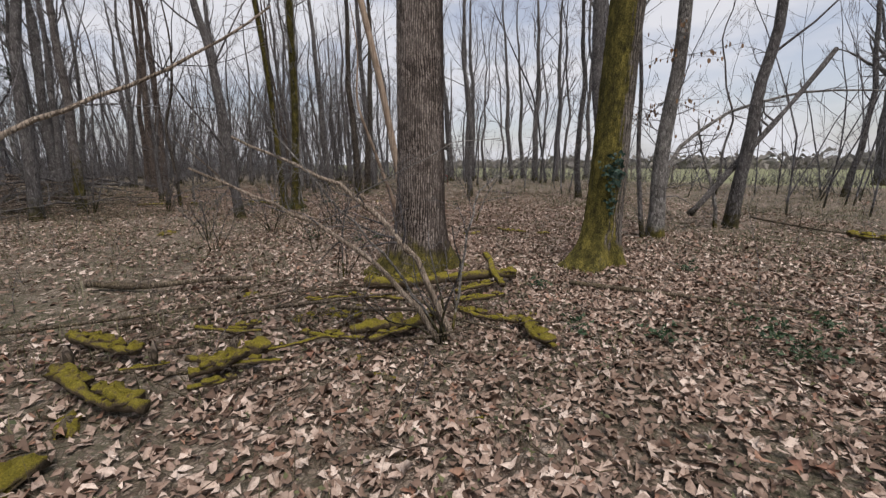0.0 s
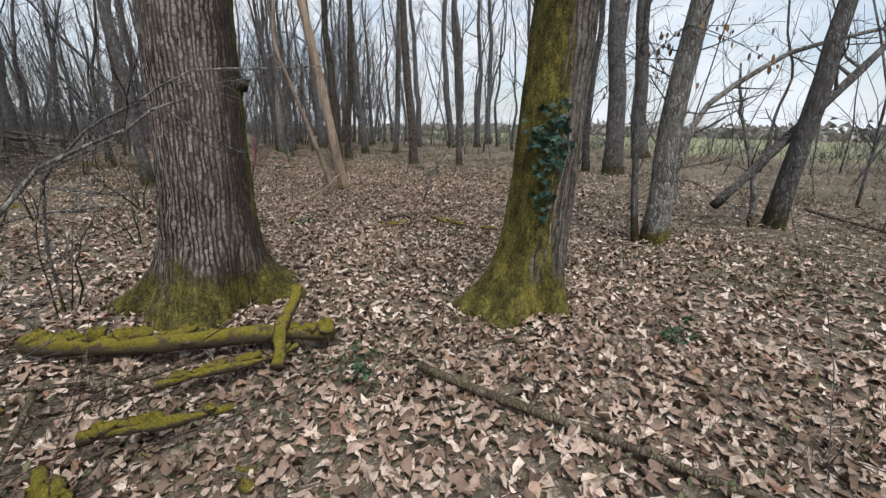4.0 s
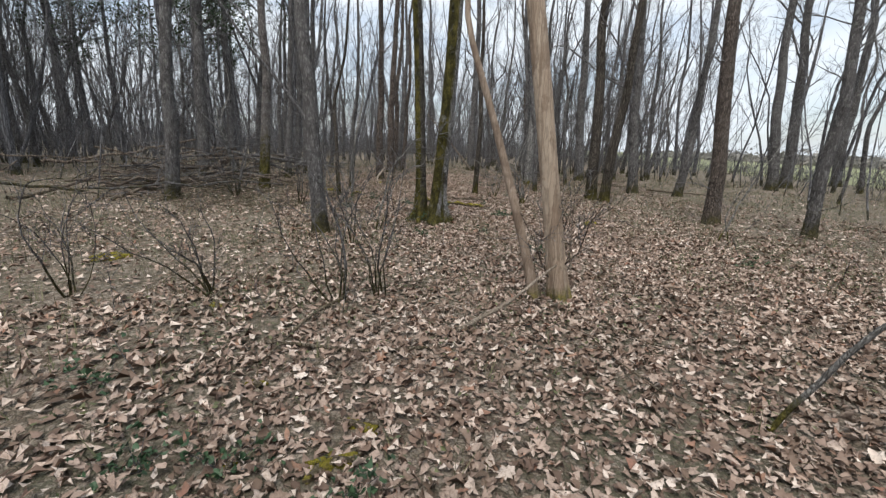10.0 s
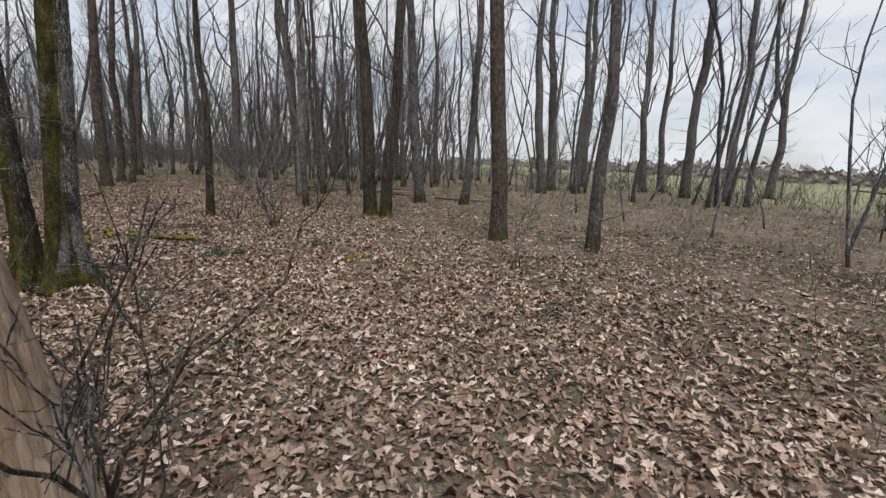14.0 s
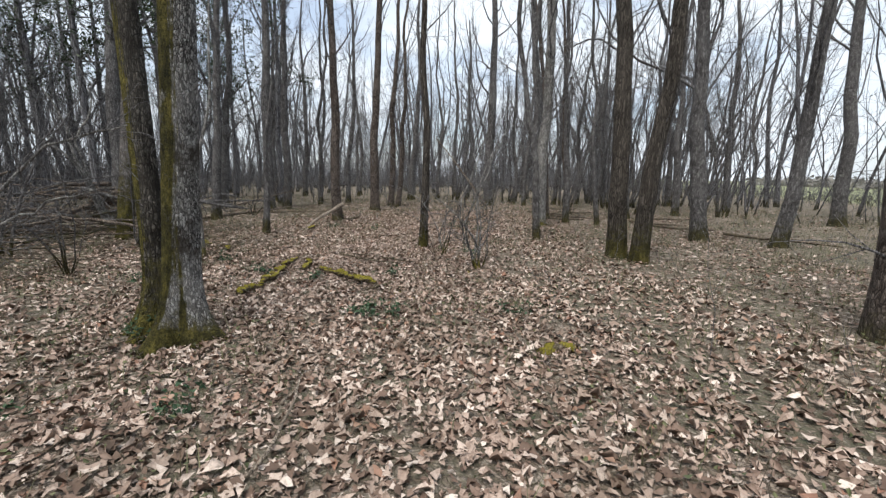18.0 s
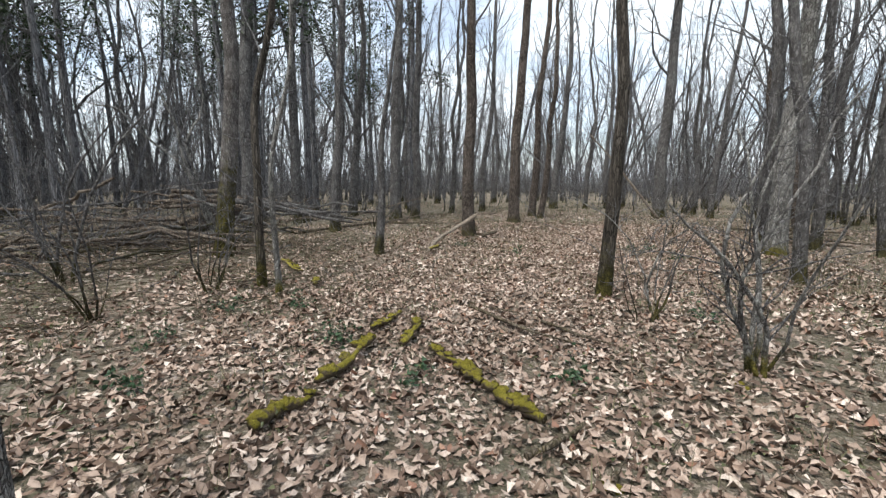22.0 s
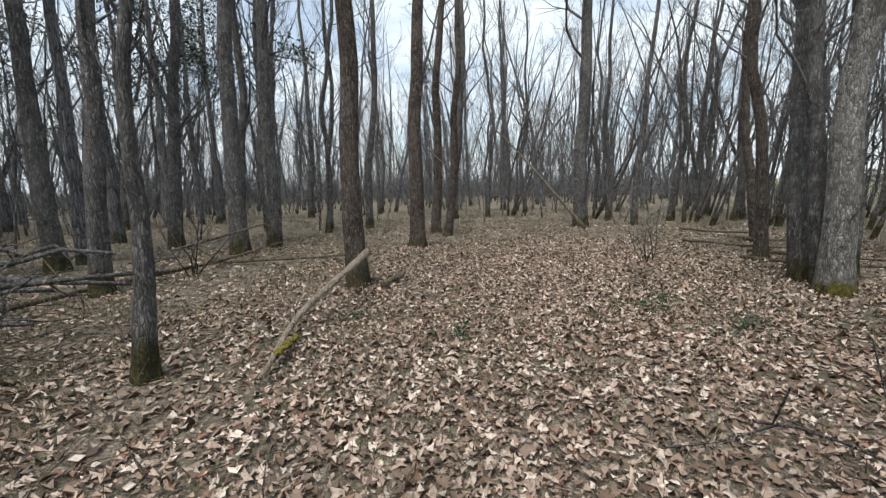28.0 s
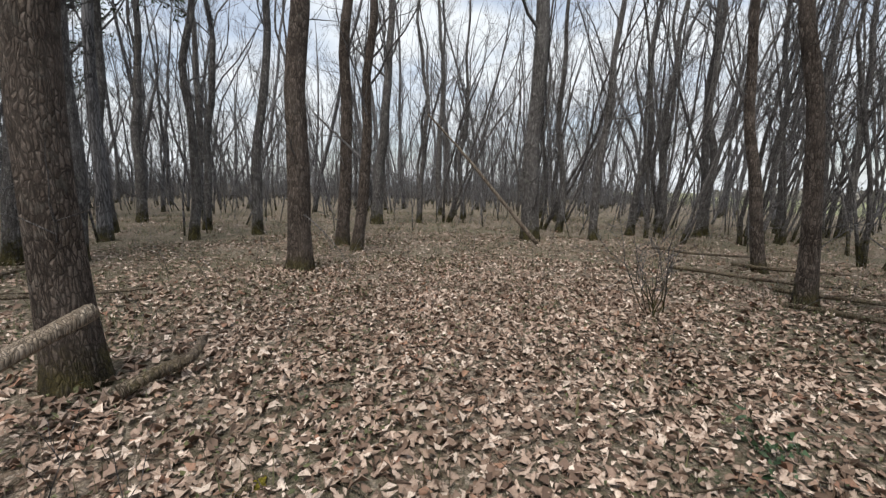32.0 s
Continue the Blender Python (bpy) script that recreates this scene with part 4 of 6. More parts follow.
def poles(seed, count):
    """Thin crooked saplings between the trees."""
    g = rnd(seed)
    p = np.column_stack([g.uniform(-45, 18, count * 14), g.uniform(-12, 50, count * 14)])
    d = off_track(p[:, 0], p[:, 1])
    ok = (d > 8) & (d < 32) & (p.sum(1) < 38) & (g.uniform(0, 1, len(p)) < np.clip((d - 6) / 12, 0.1, 1))
    p = p[ok][:count]
    n = len(p)
    h, r = g.uniform(3.5, 9, n), g.uniform(0.014, 0.036, n)
    way = np.column_stack([g.normal(0, 0.16, (n, 2)), np.ones(n)])
    line, rad = grow(g, np.column_stack([p, ground_z(p[:, 0], p[:, 1]) - 0.04]), way, h, r, 8, 0.3, 0.11, 0.2)
    l1 = sprout(g, line, rad, 8, 0.15, 1.0, (0.35, 1.1), 0.22, 4, 0.5, 0.2, 0.5)
    l2 = sprout(g, *l1, 3, 0.2, 1.0, (0.3, 0.9), 0.5, 2, 0.3, 0.2, 0.6)
    ob = tagged(new("saplings"), "Thin crooked bare saplings between the trees", "saplings", kind="stuff")
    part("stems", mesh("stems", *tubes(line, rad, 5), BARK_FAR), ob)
    part("branches", mesh("branches", *joined(tubes(l1[0], np.maximum(l1[1], 0.006), 3), tubes(l2[0], np.maximum(l2[1], 0.004), 3)), BARK_TWIG), ob)


poles(43, 540)


def coppice(x, y, stems, height, seed, sweep=(0.0, 0.0), r=0.07):
    """A clump of bowed stems that spring from one old stool."""
    g = rnd(seed)
    ob = thing("coppice_tree", x, y, gz(x, y), "Clump of bowed grey stems from one mossy stool", "tree", "coppiced trees")
    a = g.uniform(0, 6.28, stems)
    way = np.column_stack([0.2 * np.cos(a) + sweep[0], 0.2 * np.sin(a) + sweep[1], np.ones(stems)])
    start = np.column_stack([0.22 * np.cos(a), 0.22 * np.sin(a), np.full(stems, -0.06)])
    line, _ = grow(g, start, way, height * g.uniform(0.7, 1.1, stems), np.full(stems, r), 11, 0.5, 0.10)
    rad = r * g.uniform(0.5, 1.2, stems)[:, None] * np.array([1.4, 1.0, 0.95, 0.9, 0.84, 0.76, 0.66, 0.54, 0.4, 0.26, 0.1])[None]
    for q in range(stems):
        part("trunk", mesh("trunk", *tubes(line[q:q + 1], rad[q:q + 1], 7), BARK), ob)
    l1 = sprout(g, line, rad, 6, 0.25, 0.97, (0.3, 0.8), 0.24, 5, 0.7, 0.2, 0.34)
    l2 = sprout(g, *l1, 4, 0.15, 1.0, (0.3, 0.9), 0.5, 3, 0.4, 0.2, 0.6)
    l3 = sprout(g, *l2, 2, 0.2, 1.0, (0.3, 0.9), 0.6, 2, 0.3, 0.2, 0.6)
    part("crown", mesh("crown", *joined(tubes(*l1, 4), tubes(l2[0], np.maximum(l2[1], 0.006), 3), tubes(l3[0], np.maximum(l3[1], 0.005), 3)), BARK_TWIG), ob)


for _k, (_x, _y) in enumerate([(-14.6, 33.4), (-13.2, 34.9), (-15.6, 34.4), (-12.6, 36.8), (-11.0, 35.2), (-9.7, 37.2), (-14.0, 38.0), (-16.9, 38.6), (-10.6, 33.0), (-7.8, 35.0),
                               (-19.6, 33.8), (-21.0, 37.4), (-12.9, 36.0), (-24.0, 33.0), (-12.0, 39.6), (-18.4, 41.0)]):
    coppice(_x, _y, 4 + (5 * _k) % 4, 10.5, 900 + _k, (0.12, 0.07), 0.040 + 0.008 * (_k % 3))


def pines(seed, count, x_range, y_range):
    g = rnd(seed)
    for k in range(count):
        x, y = g.uniform(*x_range), g.uniform(*y_range)
        r, h = g.uniform(0.13, 0.2), g.uniform(14, 18)
        ob = thing("pine_tree", x, y, gz(x, y), "Tall pine with dark green needles high in the wood", "tree", "pines in the wood")
        line = trunk_line(g, h, (g.normal(0, 0.02), g.normal(0, 0.02)), 0.05, 14)
        part("trunk", mesh("trunk", *trunk_shape(g, line, r, 0.3, 9), BARK_FAR), ob)
        rad = r * np.clip(1 - 0.9 * line[:, 2] / h, 0.08, None)
        l1 = sprout(g, line[None], rad[None], 34, 0.42, 0.98, (0.9, 1.5), 0.17, 5, 0.5, 0.15, 0.35)
        l2 = sprout(g, *l1, 4, 0.3, 1.0, (0.4, 1.0), 0.4, 3, 0.3, 0.2, 0.6)
        for q in range(34):
            part("limb", mesh("limb", *joined(tubes(l1[0][q:q + 1], l1[1][q:q + 1], 4), tubes(l2[0][q * 4:q * 4 + 4], np.maximum(l2[1][q * 4:q * 4 + 4], 0.006), 3)), BARK_TWIG), ob)
        tips = l2[0][:, 1:].reshape(-1, 3)
        tips = np.repeat(tips, 7, 0) + g.normal(0, 0.15, (len(tips) * 7, 3))
        way = unit(g.normal(size=tips.shape) + [0, 0, 0.3])
        side = unit(np.cross(way, g.normal(size=tips.shape)))
        s = g.uniform(0.12, 0.24, (len(tips), 1))
        v = np.stack([tips, tips + way * s + side * 0.035, tips + way * s * 1.1 - side * 0.035], 1).reshape(-1, 3)
        f = np.arange(len(v)).reshape(-1, 3)
        part("needles", mesh("needles", v, f, NEEDLES, False), ob)


pines(41, 26, (-42, -19), (-2, 22))
pines(42, 16, (-34, -15), (-6, 9))


# ---- fallen wood, moss and stumps ----
def twig_parts(l2, l3, per, thin, material, stems):
    """Each side twig with its own shoots, as a part of the stem that bears it."""
    each = len(l2[0]) // len(stems)
    for k in range(len(l2[0])):
        a = tubes(l2[0][k:k + 1], np.maximum(l2[1][k:k + 1], thin * 1.3), 4)
        b = tubes(l3[0][k * per:(k + 1) * per], np.maximum(l3[1][k * per:(k + 1) * per], thin), 3)
        part("twig", mesh("twig", *joined(a, b), material), stems[k // each])


def fallen(name, a, b, r, material, label, category, seed, bend=0.04, sides=10, knots=0.10, tip=0.75, mid_lift=0.0, twigs=0):
    """A fallen piece of wood from a to b, uneven, with closed ends."""
    g = rnd(seed)
    a, b = np.array(a, float) + [0, 0, 0.025], np.array(b, float) + [0, 0, 0.025]
    base = np.array([a[0], a[1], 0.0])
    n = 18
    t = np.linspace(0, 1, n)
    pts = a + (b - a) * t[:, None]
    ph = g.uniform(0, 6.28, 3)
    length = np.linalg.norm(b - a)
    side = unit(np.cross(b - a, [0, 0, 1.0]))
    pts = pts + side * (bend * length * np.sin(3.14 * t + 0.4 * np.sin(5 * t + ph[0])) + 0.3 * r * np.sin(9 * t + ph[1]))[:, None]
    pts[:, 2] += mid_lift * np.sin(3.14 * t) + 0.25 * r * np.sin(7 * t + ph[2])
    rad = r * (1 - (1 - tip) * t) * (1 + knots * np.sin(11 * t + ph[0]) + 0.6 * knots * g.normal(size=n))
    pts = np.concatenate([pts[:1], pts, pts[-1:]])
    rad = np.concatenate([[0.001], rad, [0.001]])
    v, f = tubes((pts - base)[None], rad[None], sides)
    v = v + g.normal(0, 0.05 * r, v.shape)
    ob = thing(name, base[0], base[1], 0.0, label, category)
    stem = part("stem", mesh("stem", v, f, material), ob)
    if twigs:
        core = ((pts - base)[1:-1])[None]
        l2 = sprout(g, core, rad[1:-1][None], twigs, 0.1, 0.95, (0.5, 1.2), 0.3, 5, 0.25, 0.22, 0.45)
        l3 = sprout(g, *l2, 3, 0.3, 1.0, (0.4, 0.9), 0.4, 3, 0.2, 0.2, 0.6)
        twig_parts(l2, l3, 3, 0.003, material, [stem])
    return ob


def mossy(a, b, r, seed, label="Fallen stick covered in bright yellow-green moss", bend=0.05):
    """A rotten stick with tufts of moss along its upper side."""
    g = rnd(seed)
    ob = fallen("mossy_stick", a, b, r * 0.8, MOSS, label, "fallen branch", seed, bend, 10, 0.22, 0.7)
    a, b = np.array(a, float), np.array(b, float)
    for k in range(int(3 + 7 * np.linalg.norm(b - a))):
        p = a + (b - a) * g.uniform(0.03, 0.97) + [0, 0, 0.03 + 0.35 * r]
        tuft_part(g, p - [a[0], a[1], 0], r * g.uniform(0.7, 1.25), ob)
    return ob


def tuft_part(g, p, size, ob, name="moss_tuft", material=None):
    """A lump of moss, uneven all round."""
    el, az = np.meshgrid(np.linspace(-0.9, 1.5, 6), np.arange(9) * 2 * np.pi / 9, indexing="ij")
    r = size * (1 + 0.22 * g.normal(size=el.shape))
    wide = g.uniform(0.9, 1.7)
    v = np.stack([wide * r * np.cos(el) * np.cos(az), r * np.cos(el) * np.sin(az), 0.75 * r * np.sin(el)], -1).reshape(-1, 3)
    turn = g.uniform(0, 3.14)
    v = np.column_stack([v[:, 0] * math.cos(turn) - v[:, 1] * math.sin(turn), v[:, 0] * math.sin(turn) + v[:, 1] * math.cos(turn), v[:, 2]]) + p
    i = np.arange(5)[:, None] * 9 + np.arange(9)[None]
    j = np.arange(5)[:, None] * 9 + (np.arange(9)[None] + 1) % 9
    part(name, mesh(name, v, np.stack([i, j, j + 9, i + 9], -1).reshape(-1, 4), material or MOSS), ob)


def stick(a, b, r, seed, material=None, label="Bare brown fallen stick lying on leaves", bend=0.05, twigs=0, lift=0.0, tip=0.5):
    return fallen("fallen_stick", a, b, r, material or WOOD_DEAD, label, "fallen branch", seed, bend, 7, 0.08, tip, lift, twigs)


def moss_clump(x, y, s, seed, wood=True):
    """A cushion of moss over a bit of rotten wood."""
    g = rnd(seed)
    n, m = 9, 16
    el = np.linspace(0, 1.45, n)
    az = np.arange(m) * 2 * np.pi / m
    ee, aa = np.meshgrid(el, az, indexing="ij")
    ph = g.uniform(0, 6.28, 4)
    r = s * (1 + 0.3 * np.sin(2 * aa + ph[0]) + 0.2 * np.sin(5 * aa + ph[1] + 2 * ee) + 0.10 * g.normal(size=ee.shape))
    v = np.stack([r * np.cos(ee) * np.cos(aa) * 1.3, r * np.cos(ee) * np.sin(aa) * 0.85, 0.6 * r * np.sin(ee) - 0.02 + 0.25 * s * np.sin(2 * aa + ph[2]) * np.cos(ee)], -1).reshape(-1, 3)
    i = np.arange(n - 1)[:, None] * m + np.arange(m)[None]
    j = np.arange(n - 1)[:, None] * m + (np.arange(m)[None] + 1) % m
    f = np.stack([i, j, j + m, i + m], -1).reshape(-1, 4)
    turn = g.uniform(0, 6.28)
    c, d = math.cos(turn), math.sin(turn)
    v = np.column_stack([v[:, 0] * c - v[:, 1] * d, v[:, 0] * d + v[:, 1] * c, v[:, 2]])
    ob = thing("moss_clump", x, y, gz(x, y), "Cushion of yellow-green moss on rotten wood in the litter", "moss", "moss cushions")
    part("cushion", mesh("cushion", v, f, MOSS), ob)
    if wood:
        a = np.array([[-1.3 * s * c, -1.3 * s * d, 0.0], [0, 0, 0.25 * s], [1.5 * s * c, 1.5 * s * d, 0.02]])[None]
        part("rotten_wood", mesh("rotten_wood", *tubes(a, np.array([[0.02, 0.35 * s, 0.02]]), 7), WOOD_DEAD), ob)


def stump(x, y, r, h, seed):
    g = rnd(seed)
    ob = thing("snag", x, y, gz(x, y), "Short dark broken stub of wood standing in leaves", "stump", "stubs by the oak")
    z = np.linspace(-0.05, h, 8)
    pts = np.column_stack([0.25 * z + 0.02 * np.sin(9 * z), -0.1 * z, z])
    rad = r * np.array([1.6, 1.25, 1.0, 0.95, 0.85, 0.7, 0.5, 0.05])
    v, f = tubes(pts[None], rad[None], 9)
    part("stub", mesh("stub", v + g.normal(0, 0.08 * r, v.shape), f, WOOD_DEAD), ob)


# by the oak
tuft_part(rnd(208), np.array([0.34, 0.17, 1.72]), 0.085, oak, "burl", BARK_DARK)
oak_log = fallen("mossy_log", (0.75, 6.21, 0.06), (2.54, 6.79, 0.07), 0.065, MOSS, "Mossy green log lying before the oak", "log", 201, 0.02)
_g = rnd(209)
for _k in range(34):
    _t = _g.uniform(0, 1)
    tuft_part(_g, (np.array((2.54, 6.79, 0.07)) - np.array((0.75, 6.21, 0.06))) * _t * [1, 1, 0] + [_g.normal(0, 0.015), _g.normal(0, 0.015), 0.13], _g.uniform(0.025, 0.06), oak_log)
stick((2.17, 7.01, 0.27), (2.37, 6.36, 0.04), 0.042, 202, MOSS, "Broken mossy stick leaning over the log", 0.02, tip=0.9)
mossy((-0.70, 3.86, 0.06), (0.28, 3.53, 0.05), 0.062, 203, "Thick mossy branch half sunk in leaves", 0.05)
mossy((-1.25, 4.45, 0.06), (-0.36, 4.20, 0.07), 0.052, 218, "Mossy branch lying behind a dark stub")
mossy((0.25, 3.94, 0.06), (0.57, 4.34, 0.09), 0.056, 204, "Short mossy log with a broken stub")
stick((3.18, 6.58, 0.03), (5.42, 5.73, 0.03), 0.028, 205, label="Long brown fallen branch lying on leaves", bend=0.02)
mossy((1.09, 4.78, 0.06), (1.77, 5.19, 0.06), 0.06, 206)
mossy((2.54, 5.31, 0.03), (2.76, 4.70, 0.03), 0.05, 207)
mossy((1.92, 5.44, 0.05), (2.52, 5.21, 0.03), 0.035, 208)
mossy((1.88, 5.64, 0.06), (2.39, 5.98, 0.05), 0.035, 209)
stick((0.75, 5.34, 0.05), (1.93, 5.05, 0.12), 0.025, 210, twigs=5, lift=0.05)
stick((1.32, 5.88, 0.04), (2.41, 4.85, 0.06), 0.018, 211, twigs=4)
stick((-0.29, 5.06, 0.03), (1.53, 5.96, 0.05), 0.022, 212, twigs=4, lift=0.06)
stick((-2.61, 5.84, 0.04), (-0.74, 6.32, 0.05), 0.05, 213, label="Thick bare fallen branch lying on leaves")
stick((-2.18, 4.38, 0.03), (0.02, 5.93, 0.04), 0.02, 214, twigs=3)
stick((8.72, 13.17, 0.03), (9.00, 10.41, 0.05), 0.035, 215, twigs=3)
mossy((8.95, 10.42, 0.05), (9.14, 9.49, 0.06), 0.06, 216)
for _k, (_x, _y, _s) in enumerate([(0.74, 5.46, 0.09), (0.41, 5.34, 0.08), (-0.57, 6.03, 0.10), (1.50, 4.28, 0.08), (1.18, 4.58, 0.06), (0.18, 4.66, 0.08),
                                   (2.18, 3.76, 0.07), (-0.06, 2.98, 0.17), (1.73, 3.02, 0.07), (1.84, 3.39, 0.05), (3.32, 4.48, 0.05), (-0.19, 3.48, 0.10), (2.64, 5.70, 0.07), (3.01, 5.45, 0.06), (0.59, 5.51, 0.08)]):
    moss_clump(_x, _y, _s, 300 + _k)
stump(-0.21, 4.12, 0.035, 0.28, 221)
stump(0.32, 4.26, 0.04, 0.26, 222)
stump(-0.81, 4.02, 0.05, 0.25, 223)
stump(1.15, 5.09, 0.03, 0.22, 224)

for _k in range(26):
    _g = rnd(700 + _k)
    _x, _y, _a, _l = _g.uniform(-1.2, 2.1), _g.uniform(3.6, 6.2), _g.normal(0.35, 0.6), _g.uniform(0.2, 0.75)
    _b = (_x + _l * math.cos(_a), _y + _l * math.sin(_a), 0.04)
    if _k % 2:
        mossy((_x, _y, 0.03), _b, _g.uniform(0.016, 0.034), 730 + _k)
    else:
        stick((_x, _y, 0.04), _b, _g.uniform(0.01, 0.022), 730 + _k, twigs=2)

# between the oak and the pale dead tree
mossy((2.32, 10.72, 0.03), (2.90, 10.31, 0.03), 0.03, 231)
mossy((3.11, 10.21, 0.03), (3.37, 10.21, 0.03), 0.03, 232)
stick((1.62, 10.58, 0.03), (2.70, 12.09, 0.04), 0.028, 233, twigs=3)
stick((-0.33, 11.71, 0.03), (-0.22, 13.01, 0.42), 0.022, 234, WOOD_PALE, "Pale stick leaning on the dead tree", 0.03)
stick((-1.17, 10.40, 0.03), (-0.26, 11.30, 0.03), 0.018, 235, twigs=4)
stick((-1.66, 11.37, 0.04), (-0.88, 10.27, 0.03), 0.016, 236, twigs=3)
stick((0.83, 8.15, 0.02), (1.19, 7.81, 0.02), 0.012, 237, WOOD_PALE)
stick((2.33, 8.88, 0.02), (2.57, 8.35, 0.03), 0.03, 238, WOOD_PALE, "Short pale broken stick on leaves")
for _k, (_x, _y, _s) in enumerate([(1.84, 10.37, 0.12), (0.13, 10.43, 0.07), (0.28, 10.18, 0.08), (1.66, 10.39, 0.08), (-4.91, 9.83, 0.15), (0.25, 10.13, 0.07),
                                   (-0.71, 10.15, 0.06), (-2.35, 10.39, 0.07), (-0.10, 9.79, 0.05)]):
    moss_clump(_x, _y, _s, 330 + _k)

# along the way past the lichen oak
stick((-1.70, 14.35, 0.02), (-2.06, 15.42, 0.03), 0.016, 241, WOOD_PALE, "Long thin bleached stick on leaves", 0.03)
stick((-2.2, 15.54, 0.02), (-2.89, 15.98, 0.03), 0.012, 242, WOOD_PALE)
stick((-5.02, 17.5, 0.03), (-5.16, 17.95, 0.05), 0.022, 243)
stick((-7.86, 18.2, 0.03), (-7.2, 18.6, 0.03), 0.016, 244)
stick((-2.79, 15.86, 0.02), (-3.05, 16.07, 0.02), 0.014, 245, WOOD_PALE)
mossy((-5.75, 16.1, 0.03), (-6.05, 16.48, 0.03), 0.04, 246)
mossy((-6.2, 16.5, 0.03), (-6.98, 16.99, 0.03), 0.042, 247)
mossy((-7.2, 17.02, 0.03), (-7.6, 17.38, 0.03), 0.03, 248)
mossy((-6.72, 17.2, 0.03), (-7.28, 17.5, 0.03), 0.035, 249)
mossy((-6.56, 17.43, 0.03), (-6.2, 17.54, 0.03), 0.035, 250)
mossy((-6.2, 17.54, 0.03), (-5.84, 17.59, 0.03), 0.042, 251)
mossy((-5.82, 17.6, 0.03), (-5.3, 17.76, 0.03), 0.045, 252)
stick((-7.62, 18.2, 0.03), (-6.17, 18.66, 0.05), 0.02, 253, twigs=3)
stick((-6.9, 18.7, 0.03), (-6.1, 18.9, 0.06), 0.018, 254, twigs=4)
for _k, (_x, _y, _s) in enumerate([(-7.05, 17.38, 0.05), (-6.0, 17.55, 0.05), (-4.42, 17.83, 0.06), (-4.73, 17.8, 0.05), (-5.4, 19.43, 0.08), (-5.69, 16.01, 0.06),
                                   (-8.1, 19.9, 0.08), (-2.48, 18.17, 0.12), (-7.5, 19.88, 0.08), (-12.1, 21.18, 0.06), (-11.96, 20.87, 0.07)]):
    moss_clump(_x, _y, _s, 350 + _k)

# towards the clearing
stick((-13.66, 20.72, 0.55), (-11.1, 18.55, 0.06), 0.06, 261, WOOD_PALE, "Long pale branch leaning on a trunk, mossy at its low end", 0.06, tip=0.4, lift=-0.07)
mossy((-11.75, 19.05, 0.08), (-11.35, 18.75, 0.07), 0.032, 262)
fallen("bark_piece", (-13.45, 20.75, 0.04), (-13.75, 21.35, 0.16), 0.05, WOOD_DEAD, "Curved dark piece of rotten bark on leaves", "bark", 263, 0.12)
stick((-9.71, 15.4, 0.03), (-9.78, 16.6, 0.03), 0.02, 264)
mossy((-11.29, 16.0, 0.03), (-10.16, 16.32, 0.03), 0.035, 265)
mossy((-9.2, 16.5, 0.03), (-9.6, 16.56, 0.03), 0.035, 266)
stick((-15.2, 16.2, 0.08), (-19.6, 20.8, 0.12), 0.05, 267, label="Long fallen branch lying across the litter", twigs=5, tip=0.5)
stick((-17.4, 19.0, 0.06), (-16.4, 21.3, 0.1), 0.035, 268, twigs=6)
stick((-18.3, 18.2, 0.3), (-16.6, 19.9, 0.9), 0.03, 269, twigs=8)
stick((-16.5, 29.5, 0.05), (-20.2, 28.9, 3.6), 0.06, 270, label="Broken pole leaning across the clearing", bend=0.02)
for _k in range(9):
    _g = rnd(500 + _k)
    _x, _y = -14.5 + 1.1 * _k + _g.uniform(-1, 1), 28.5 + _g.uniform(-1.5, 3.5)
    stick((_x, _y, 0.05), (_x + _g.uniform(1, 2.6), _y + _g.uniform(-0.7, 0.9), 0.08), 0.04, 510 + _k, twigs=2)


def brush_pile(x, y, seed, count):
    g = rnd(seed)
    ob = thing("brush_pile", x, y, 0.0, "Heap of grey dead branches and brushwood on the forest floor", "brushwood")
    lines, radii, stems = [], [], []
    for k in range(count):
        a = g.normal(1.25, 0.55)
        c = np.array([g.normal(0, 1.3), g.normal(0, 1.5), abs(g.normal(0.35, 0.35)) + 0.05])
        half = g.uniform(0.7, 2.2)
        d = np.array([math.cos(a), math.sin(a), g.normal(0, 0.12)]) * half
        t = np.linspace(-1, 1, 9)[:, None]
        p = c + d * t + g.normal(0, 0.05, (9, 3))
        p[:, 2] = np.maximum(p[:, 2], 0.03)
        r = g.choice([0.012, 0.02, 0.03, 0.05]) * np.linspace(1, 0.5, 9)
        lines.append(p)
        radii.append(r)
        stems.append(part("branch", mesh("branch", *tubes(p[None], r[None], 6), WOOD_DEAD if k % 3 else BARK), ob))
    core = np.array(lines)
    l2 = sprout(g, core, np.array(radii), 3, 0.05, 1.0, (0.4, 1.2), 0.28, 5, 0.3, 0.22, 0.5)
    l3 = sprout(g, *l2, 3, 0.2, 1.0, (0.3, 1.0), 0.5, 3, 0.2, 0.2, 0.6)
    twig_parts(l2, l3, 3, 0.003, BARK_TWIG, stems)


